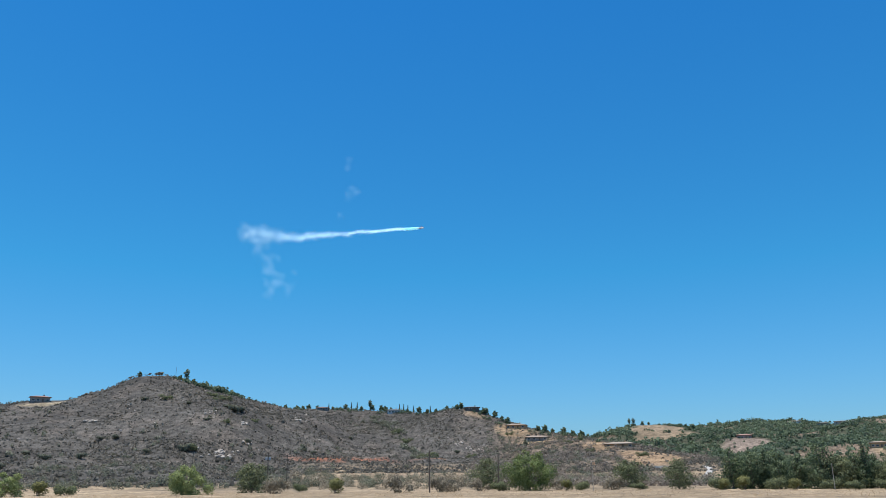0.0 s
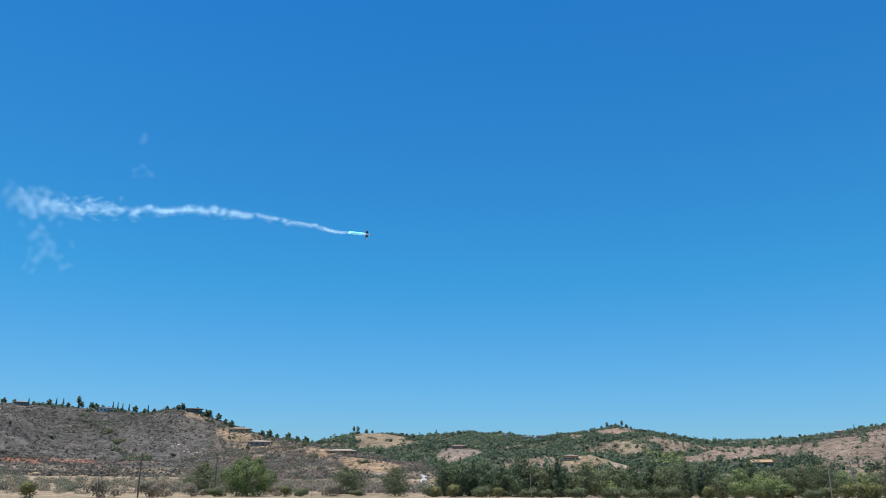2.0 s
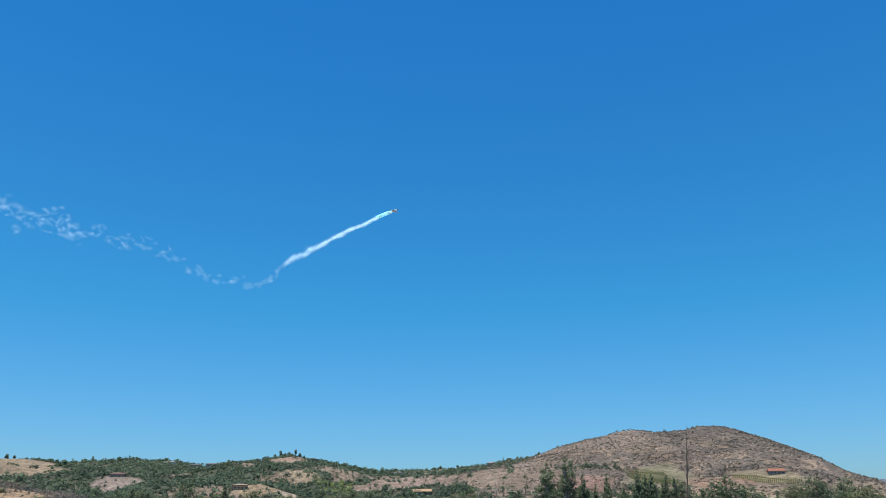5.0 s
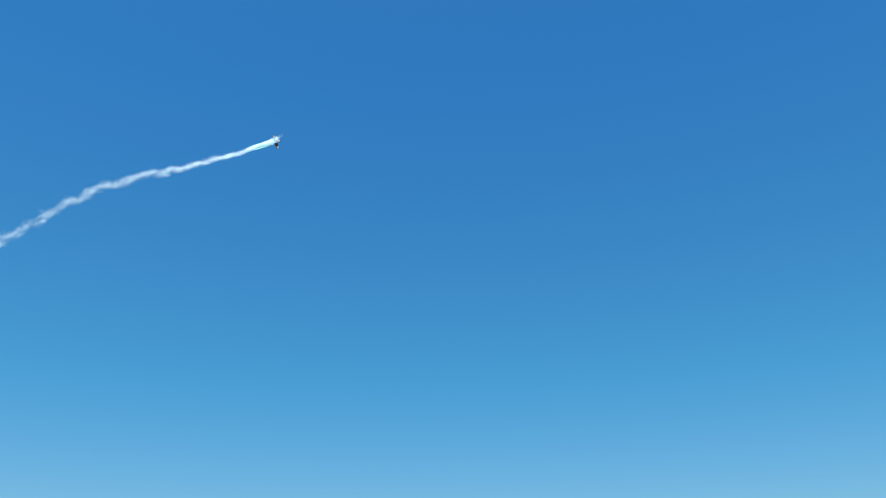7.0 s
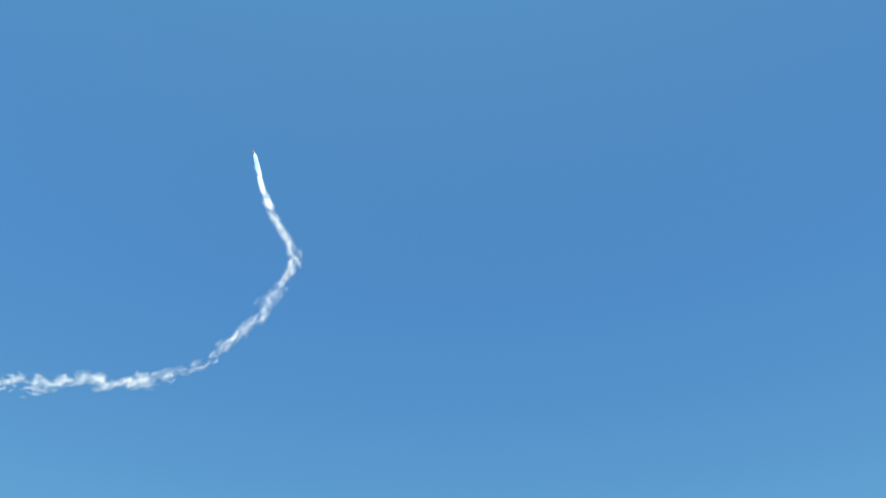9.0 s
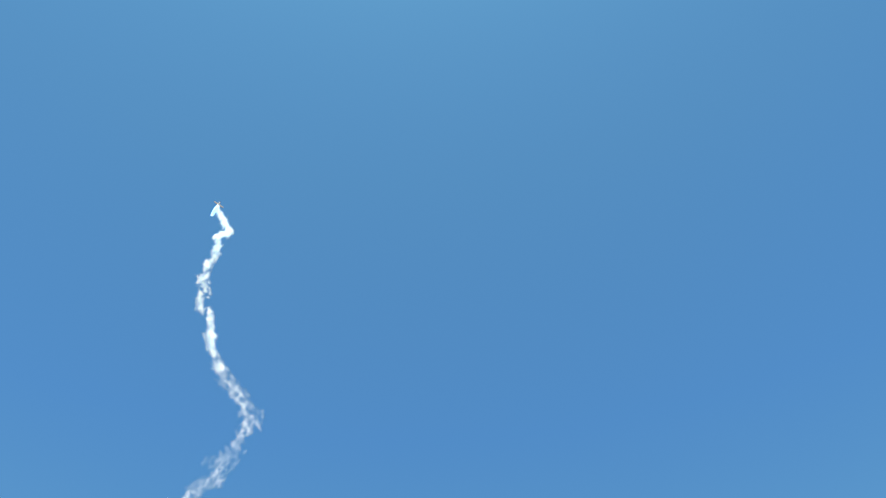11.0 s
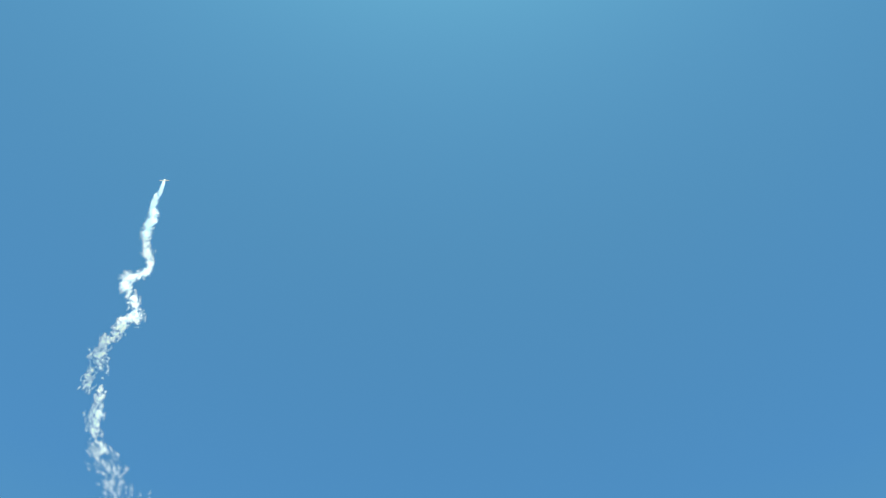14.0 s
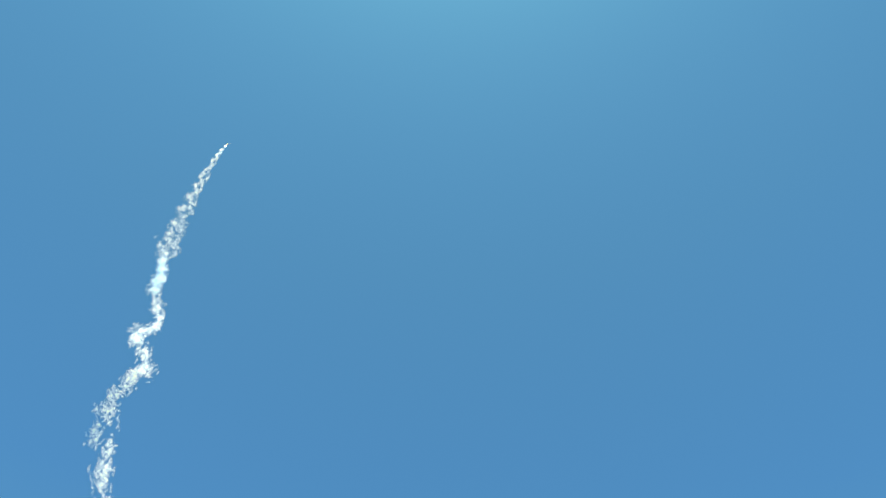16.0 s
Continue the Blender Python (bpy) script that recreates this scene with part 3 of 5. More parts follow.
def build_smoke():
    """Billows of white smoke: each wisp rides in the plume at the tail until it is shed, then swells out with the puff that it belongs to and drifts with the wind."""
    rng = np.random.default_rng(7)

    def strand(n, radius, length, flake):
        """A lumpy cloud of fine flakes, thickest round a few hearts."""
        around, out = rng.uniform(0, 6.283, n), rng.uniform(0, 1, n) ** 0.6 * radius
        hearts = rng.uniform(-1, 1, 5) * length * 0.7
        c = np.stack([out * np.cos(around), hearts[rng.integers(5, size=n)] + rng.uniform(-0.5, 0.5, n) * length, out * np.sin(around)], 1)
        v = (c[:, None] + rng.normal(size=(n, 3, 3)) * flake).reshape(-1, 3)
        me = bpy.data.meshes.new("wisp")
        me.from_pydata(v.tolist(), [], np.arange(n * 3).reshape(-1, 3).tolist())
        me.materials.append(SMOKE)
        return me
    rope = [strand(84, 0.32, 1.0, 0.026) for k in range(8)]
    short = [strand(125, 0.28, 0.75, 0.027) for k in range(8)]
    soft = [strand(230, 0.9, 1.1, 0.0225) for k in range(8)]
    sheds = []
    for a, b, rate in ((-6.2, -5.5, 10), (-4.2, -2.7, 30), (-2.7, -1.7, 110), (-1.7, 0.6, 310), (0.6, 1.9, 140), (1.9, 3.9, 60), (3.9, 6.95, 330), (6.95, 7.4, 240), (7.4, 8.5, 320), (8.5, 9.6, 280), (9.6, 10.7, 280), (10.7, 13.6, 270), (13.6, 16.0, 330)):
        n = int((b - a) * rate)
        sheds += [a + (b - a) * (k + rng.uniform()) / n for k in range(n)]
    phases = [(-9, "thinning white smoke trail drifting in the sky"), (-1.5, "broad white smoke trail drifting level"), (0, "white smoke trail laid in a long level line"), (3.2, "thin white smoke trail of a shallow dive"),
              (4.8, "white smoke trail climbing behind the aeroplane"), (7.2, "curved white smoke trail of a steep pull-up"), (9.6, "kinked dense white smoke trail of a slow climb"), (13.2, "straight narrow white smoke trail")]
    cuts = [-9, -1.5, 0, 1.6, 3.2, 4.8, 6.0, 7.2, 8.4, 9.6, 11.2, 12.2, 13.2, 14.6, 17]
    spans = [(a, b, [text for start, text in phases if start <= a][-1]) for a, b in zip(cuts, cuts[1:])]
    trails = []
    for a, b, label in spans:
        e = new("smoke_trail")
        tagged(e, label, "smoke", "smoke trails of the aeroplane")
        trails.append((a, b, e))
    puffs = [Vector(v) for v in np.random.default_rng(17).normal(size=(400, 3)).clip(-1.7, 1.7)]
    swell = np.random.default_rng(18).uniform(0.65, 1.3, 400)
    keys = [r[0] for r in FLIGHT]
    moves = []
    for te in sheds:
        trail = next(e for a, b, e in trails if a <= te < b)
        slow, spiral = 8.5 < te < 13.6, te >= 13.6
        back = float(rng.uniform(1.1, 2.0)) if slow else float(rng.uniform(1.9, 3.0))
        ob = tagged(new("wisp", (soft if te < -1.7 else short if slow else rope)[rng.integers(8)]), kind="stuff")
        ob.parent = trail
        puff = int((te + 7) * (11 if slow else 13))
        g = puffs[puff] * 0.55 + Vector(rng.normal(size=3).clip(-2, 2)) * 0.62 * float(swell[puff])
        axis = Vector(rng.normal(size=3)).normalized()
        turn = float(rng.uniform(0.3, 1.0))
        home, f = flown(te), heading(te)
        q = f.to_track_quat("Y", "Z")
        if spiral:
            a = te * 19.0 + (math.pi if rng.uniform() < 0.5 else 0.0)
            g = g * 0.5 + q @ Vector((math.cos(a), 0, math.sin(a))) * 1.15
        swirl = noise.noise_vector(home / 4.5) * 0.3 + noise.noise_vector(home / 1.6) * 0.3
        spread = float(rng.uniform(0.8, 1.2))
        bend = flown(te + 0.2) + flown(te - 0.2) - 2 * home
        sharp = max(0.0, min(1.0, (bend.length - 0.25) / 0.4)) if te > 0.3 and not 5.4 < te < 6.8 and not 9.9 < te < 13.0 else 0.0
        throw = -bend * sharp * (1.0 if te > 7 else 0.6)
        throw = throw * min(1.0, 1.5 / max(throw.length, 0.01)) + eddy(te)
        rise = Vector((0, 0, 0.7 if 5.0 < te < 6.75 else 0.0))
        # the air is stiller lower down, where the older smoke of the climb hangs
        calm = Vector((-3.4, -1.6, -3.6)) * min(1.0, max(0.0, (10.3 - te) / 0.8)) if te > 7.0 else Vector()

        def drift(age, te=te, home=home, f=f, q=q, g=g, axis=axis, turn=turn, swirl=swirl, spread=spread, throw=throw, slow=slow, spiral=spiral, back=back, rise=rise, calm=calm):
            """Where the wisp is, and how it is turned, by itself."""
            if slow:
                s = 0.08 + 0.40 * (1 - math.exp(-age / 0.35)) + 0.09 * age + 0.05 * max(0.0, age - 2.2)
            elif spiral:
                s = 0.05 + 0.75 * age ** 0.9
            else:
                s = 0.06 + 0.33 * age ** 0.8 + (0.36 if 0.3 < te < 4.0 else 0.26 if te < -1.2 else 0.12) * max(0.0, age - 1.2)
                if 7.2 < te:
                    s = 0.06 + 0.70 * (1 - math.exp(-age / 0.8)) + 0.10 * age + 0.25 * max(0.0, age - 2.8)
            w = Matrix.Rotation(turn * (1 - math.exp(-age / 0.5)), 4, axis).to_quaternion() @ q
            late = max(0.0, te + age - 12.3)
            return home - f * back + (WIND + rise) * age + calm * late + throw * (1 - math.exp(-age / 1.1)) + g * s * spread + swirl * min(age, 3.0) * 0.7, w

        def rest(age):
            place, w = drift(age)
            return Matrix.Translation(place) @ w.to_matrix().to_4x4()
        rows = []
        for t in keys:
            if t < te - 0.08:
                h = heading(t)
                ride = h.to_track_quat("Y", "Z").to_matrix().to_4x4()
                ride.translation = flown(t) - h * back
                rows.append((t, ride))
        if te >= 0:
            first = q.to_matrix().to_4x4()
            first.translation = home - f * back
            rows.append((te, first))
            ages = (0.2, 0.5, 0.9, 1.5, 2.3, 3.3, 5.0)
        else:
            rows.append((0.0, rest(-te)))
            ages = (-te + 0.7, -te + 1.4, -te + 2.3, -te + 5.0)
        for age in ages:
            if te + age < 15.9:
                rows.append((te + age, rest(age)))
        if te < 15.9:
            rows.append((16.0, rest(16.0 - te)))
        moves.append((ob, rows))
    return moves


# ---- plants ----
def at(az, d):
    """Plan place by bearing and distance from the field's standing point."""
    return d * math.sin(radians(az)), d * math.cos(radians(az))


def planted(az, d, turn=0.0, sink=0.05):
    x, y = at(az, d)
    return pose(x, y, height(x, y) - sink, 0, 0, turn)


def crown_points(rng, blobs, count):
    """Places of leaf sprays in the clumps of a crown, and the way out of the crown at each."""
    out, ways = [], []
    total = sum(b[3] * b[4] for b in blobs)
    mid = np.mean([b[:3] for b in blobs], 0)
    for cx, cy, cz, r, h in blobs:
        n = max(12, int(count * r * h / total))
        v = rng.normal(size=(n, 3))
        v /= np.linalg.norm(v, axis=1, keepdims=True)
        lump = 0.82 + 0.3 * np.sin(v[:, 0] * 5 + cx * 3) * np.cos(v[:, 1] * 5 + cz) * np.sin(v[:, 2] * 4 + cy)
        rad = (rng.uniform(0.25, 1.0, n) ** 0.5 * lump)[:, None]
        p = v * rad * np.array((r, r, h)) + np.array((cx, cy, cz))
        w = (p - mid) / max(1e-3, np.abs(p - mid).max())
        out.append(p)
        ways.append(rounded(v + w * 0.6))
    return np.concatenate(out), np.concatenate(ways)


def rounded(v):
    return v / np.maximum(np.linalg.norm(v, axis=-1, keepdims=True), 1e-6)


def limbs(rng, height_m, base, blobs, lean=0.3):
    """A tapered trunk with a limb to each clump of the crown."""
    top = max(b[2] for b in blobs)
    mid = Vector((rng.normal() * lean, rng.normal() * lean, top * 0.45))
    pieces = [tube([(0, 0, -0.3), (mid.x * 0.3, mid.y * 0.3, mid.z * 0.5), tuple(mid), (mid.x * 1.3, mid.y * 1.3, top * 0.85)], [base, base * 0.8, base * 0.6, base * 0.2], 7)]
    for cx, cy, cz, r, h in blobs:
        s = mid * rng.uniform(0.55, 1.0)
        pieces.append(tube([tuple(s), ((s.x + cx) / 2, (s.y + cy) / 2, s.z + (cz - s.z) * 0.6), (cx, cy, cz + h * 0.2)], [base * 0.45, base * 0.28, base * 0.08], 5))
    return merge(pieces)


def make_tree(seed, name, h, width, leaf, label, category="tree", clumps=9, leaves=1500, size=0.34, droop=0.0, low=0.25, bark=None, narrow=False):
    """A tree with trunk and limbs and a crown of leaf sprays in uneven clumps."""
    rng = np.random.default_rng(seed)
    tree = new(name)
    tagged(tree, label, category, "trees along the field edge")
    blobs = []
    for k in range(clumps):
        u = (k + 0.5) / clumps
        a = k * 2.4 + rng.uniform(0, 0.8)
        z = h * (low + (0.88 - low) * u)
        full = (1 - u) ** 0.7 if narrow else math.sin(math.pi * min(0.98, 0.25 + 0.72 * u)) ** 0.6
        rr = width * 0.5 * full
        off = rr * (0.25 if narrow else 0.6 if clumps < 16 else 0.85) * rng.uniform(0.5, 1.1)
        r = max(0.35, rr * (0.75 if narrow else 0.62 if clumps < 16 else 0.42) * rng.uniform(0.75, 1.25))
        blobs.append((off * math.cos(a), off * math.sin(a), z, r, min(r * rng.uniform(0.7, 1.1), h * 0.2)))
    v, f = limbs(rng, h, 0.022 * h + 0.05, blobs)
    solid("trunk", v, f, bark or BARK, tree)
    pts, ways = crown_points(rng, blobs, leaves)
    if droop:
        pts[:, 2] -= droop * rng.uniform(0, 1, len(pts)) ** 2 * np.hypot(pts[:, 0], pts[:, 1]) / max(width / 2, 1)
    pts[:, 2] = np.maximum(pts[:, 2], 0.1)
    v, f = sprays(rng, pts, size, droop, ways)
    solid("crown", v, f, LEAF[leaf], tree, normals=np.repeat(rounded(ways + np.array((0, 0, 0.35)) + rng.normal(size=ways.shape) * 0.2), 4, 0))
    return tree


def make_bush(seed, name, h, width, leaf, label, leaves=500, size=0.3):
    rng = np.random.default_rng(seed)
    bush = new(name)
    tagged(bush, label, "bush", "bushes along the field edge")
    blobs = [(rng.normal() * width * 0.24, rng.normal() * width * 0.24, h * rng.uniform(0.22, 0.60), width * rng.uniform(0.26, 0.36), h * rng.uniform(0.28, 0.40)) for _ in range(6)]
    stems = merge([tube([(0, 0, -0.2), (b[0] * 0.6, b[1] * 0.6, b[2] * 0.6), b[:3]], [0.05, 0.04, 0.015], 4) for b in blobs])
    solid("stem", *stems, BARK, bush)
    pts, ways = crown_points(rng, blobs, leaves)
    pts[:, 2] = np.maximum(pts[:, 2], 0.05)
    solid("foliage", *sprays(rng, pts, size, 0.0, ways), LEAF[leaf], bush, normals=np.repeat(rounded(ways + np.array((0, 0, 0.35)) + rng.normal(size=ways.shape) * 0.2), 4, 0))
    return bush


def make_dead_tree(seed, h, label, spread=0.16):
    """A bare standing trunk with broken side branches and twigs."""
    rng = np.random.default_rng(seed)
    tree = new("dead_tree")
    tagged(tree, label, "tree", "trees along the field edge")
    spine = [Vector((math.sin(k * 0.9 + seed) * 0.02 * k, math.cos(k * 0.7) * 0.02 * k, h * k / 7.0 - (0.3 if k == 0 else 0))) for k in range(8)]
    v, f = tube(spine, [0.010 * h * (1 - k / 7.6) + 0.02 for k in range(8)], 8)
    solid("trunk", v, f, PALE_BARK if seed % 2 else BARK, tree)
    for k in range(26):
        z = h * rng.uniform(0.28, 0.98)
        a, L = rng.uniform(0, 6.28), h * spread * rng.uniform(0.3, 1.0) * (1.25 - z / h)
        d = Vector((math.cos(a), math.sin(a), rng.uniform(0.4, 1.4)))
        p = Vector((0, 0, z))
        e = p + d * L
        pieces = [tube([p, p + d * L * 0.5 + Vector((0, 0, L * 0.1)), e], [0.006 * h * (1.1 - z / h) + 0.02, 0.03, 0.012], 4)]
        for j in range(3):
            q = p + d * L * rng.uniform(0.4, 1.0)
            pieces.append(tube([q, q + Vector(rng.normal(size=3) * 0.25 * L) + Vector((0, 0, 0.2 * L))], [0.02, 0.008], 3))
        solid("branch", *merge(pieces), PALE_BARK if seed % 2 else BARK, tree)
    return tree


def grows(x, y, rng):
    """Whether a plant may stand there: few do on bare or cut ground."""
    ok = np.ones(len(x), bool)
    for row in PATCHES:
        ok &= (patch_depth(x, y, row) > 0.92) | (rng.uniform(0, 1, len(x)) < row[6])
    return ok


def thicket(name, label, category, seed, count, az0, az1, d0, d1, radius, leaf, per_plant, size, keep, tall=1.0):
    """Plants past counting over a stretch of hillside, joined."""
    rng = np.random.default_rng(seed)
    az = np.radians(rng.uniform(az0, az1, count))
    d = np.sqrt(rng.uniform(d0 * d0, d1 * d1, count))
    x, y = d * np.sin(az), d * np.cos(az)
    z = land(x, y)
    ok = keep(x, y, z, rng)
    x, y, z = x[ok], y[ok], z[ok]
    n = len(x)
    r = rng.uniform(*radius, n) * np.where(rng.uniform(0, 1, n) < 0.08, 1.8, 1.0)
    v = rng.normal(size=(n, per_plant, 3))
    v /= np.linalg.norm(v, axis=2, keepdims=True)
    v[:, :, 2] = np.abs(v[:, :, 2])
    ways = v.reshape(-1, 3).copy()
    v *= rng.uniform(0.5, 1.0, (n, per_plant, 1))
    v[:, :, 2] = np.abs(v[:, :, 2]) * tall * 1.25 + (tall - 1) * 0.3
    c = v * r[:, None, None] + np.stack([x, y, z], 1)[:, None]
    s = np.repeat(r * size, per_plant)
    verts, faces = sprays(rng, c.reshape(-1, 3), s, 0.0, ways)
    ob = solid(name, verts, faces, LEAF[leaf], normals=np.repeat(rounded(ways + np.array((0, 0, 0.3)) + rng.normal(size=ways.shape) * 0.2), 4, 0))
    tagged(ob, label, category, kind="stuff")


def build_far_plants():
    def scrub_hill(x, y, z, rng):
        n = fbm(x, y, 45, 77, 3)
        az = np.degrees(np.arctan2(x, y))
        return (z > np.where(az < -9, 1.2, 6.0)) & (rng.uniform(0, 1, len(x)) < np.clip((n - 0.22) * 2.4, 0.25, 1)) & grows(x, y, rng)

    def gully(x, y, z, rng):
        n = fbm(x, y, 60, 78, 4)
        return (z > 3) & (n > 0.56) & grows(x, y, rng)

    def green_hill(x, y, z, rng):
        n = fbm(x, y, 60, 101, 4)
        return (z > 8) & grows(x, y, rng) & (rng.uniform(0, 1, len(x)) < np.where(n > 0.62, 0.45, 0.97) * np.interp(np.degrees(np.arctan2(x, y)), [41.5, 44.5], [1.0, 0.22]))

    def rocky_hill(x, y, z, rng):
        n = fbm(x, y, 50, 79, 3)
        return (z > 14) & grows(x, y, rng) & (rng.uniform(0, 1, len(x)) < np.clip((n - 0.2) * 2.0, 0.25, 1))

    def valley(x, y, z, rng):
        n = fbm(x, y, 30, 80, 3)
        return (z < 30) & (n > 0.42) & grows(x, y, rng)
    thicket("hillside_scrub", "grey-brown dry chaparral scrub on the slope", "scrub", 11, 90000, -38, 19, 235, 760, (0.35, 1.0), "scrub", 6, 0.85, scrub_hill, 0.8)
    thicket("gully_scrub", "darker olive scrub in the gullies of the slope", "scrub", 12, 900, -46, 19, 260, 760, (0.9, 1.9), "sage", 30, 0.42, gully)
    thicket("hillside_grove", "dark green orchard groves covering the far hill", "trees", 13, 23000, 8, 48, 620, 1290, (1.5, 2.9), "woods", 15, 0.55, green_hill)
    thicket("rocky_hill_scrub", "grey-brown scrub dotted over the rocky hill", "scrub", 14, 42000, 43, 72, 560, 1120, (0.45, 1.15), "pale_scrub", 6, 0.85, rocky_hill, 0.8)
    thicket("valley_brush", "grey-green brush on the valley floor", "scrub", 15, 430, -34, 12, 222, 345, (0.9, 2.2), "sage", 150, 0.15, valley)
    thicket("dry_valley_brush", "dry grey brush on the valley floor", "scrub", 16, 230, -11, 17, 205, 330, (0.8, 1.8), "grey", 150, 0.16, valley)
    thicket("valley_woods", "dark green trees filling the valley behind the field", "trees", 17, 2000, 19, 82, 330, 620, (1.8, 3.6), "woods", 70, 0.27, lambda x, y, z, rng: (z < 26) & (fbm(x, y, 60, 81, 3) > 0.40) & grows(x, y, rng), 1.25)
    thicket("near_valley_woods", "dark green trees close behind the tree belt", "trees", 26, 420, 19, 82, 228, 330, (1.7, 3.2), "woods", 170, 0.16, lambda x, y, z, rng: (fbm(x, y, 60, 81, 3) > 0.40) & grows(x, y, rng), 1.25)
    thicket("ravine_brush", "dark grey-green brush down the ravine", "scrub", 27, 900, -5.8, -0.6, 470, 705, (1.0, 2.1), "sage", 40, 0.32, lambda x, y, z, rng: np.abs(np.degrees(np.arctan2(x, y)) - np.interp(np.hypot(x, y), [480, 600, 700], [-1.1, -3.3, -5.0])) < 0.25 + 0.5 * fbm(x, y, 20, 85, 2))
    def crest(line, near):
        az, d = [c[0] for c in line], [c[1] for c in line]

        def keep(x, y, z, rng):
            off = np.hypot(x, y) - np.interp(np.degrees(np.arctan2(x, y)), az, d)
            return (off > -near) & (off < 6) & (fbm(x, y, 22, 90, 2) > 0.47)
        return keep
    thicket("crest_scrub", "dark green scrub along the hill crest", "scrub", 19, 6000, -19, 11, 540, 760, (0.8, 1.9), "woods", 34, 0.38, crest(CREST_SCRUB, 14))
    thicket("crest_grove", "dark trees clustered below the hilltop", "trees", 20, 620, -18.2, -13.0, 555, 690, (1.2, 2.5), "woods", 40, 0.45, crest(CREST_SCRUB, 60), 1.2)
    thicket("rocky_crest_scrub", "dark scrub along the rocky crest", "scrub", 22, 2300, 44, 70, 930, 1110, (0.6, 1.4), "sage", 22, 0.5, crest(CREST_ROCKY, 10))
    thicket("slope_grove", "dark green trees in a band across the rocky slope", "trees", 25, 150, 49.4, 54.4, 745, 790, (1.0, 1.9), "woods", 40, 0.42, lambda x, y, z, rng: rng.uniform(0, 1, len(x)) < np.interp(np.degrees(np.arctan2(x, y)), [51.5, 52.6, 53.8, 54.2], [0.35, 0.9, 0.9, 0.2]), 1.3)
    thicket("young_orchard", "bright green young orchard trees on the slope", "trees", 23, 330, 33.2, 35.6, 690, 850, (1.4, 2.2), "green", 34, 0.5, lambda x, y, z, rng: x > 0)
    thicket("dry_spur_brush", "leafless grey brush on the foot of the spur", "scrub", 24, 2300, 2, 18, 215, 560, (0.8, 1.9), "twig", 48, 0.25, lambda x, y, z, rng: (fbm(x, y, 34, 83, 3) > 0.44) & grows(x, y, rng))
    thicket("spur_brush", "grey-olive brush on the foot of the spur", "scrub", 18, 1000, 3, 20, 225, 640, (0.9, 2.1), "sage", 70, 0.21, lambda x, y, z, rng: (fbm(x, y, 40, 82, 3) > 0.46) & grows(x, y, rng))


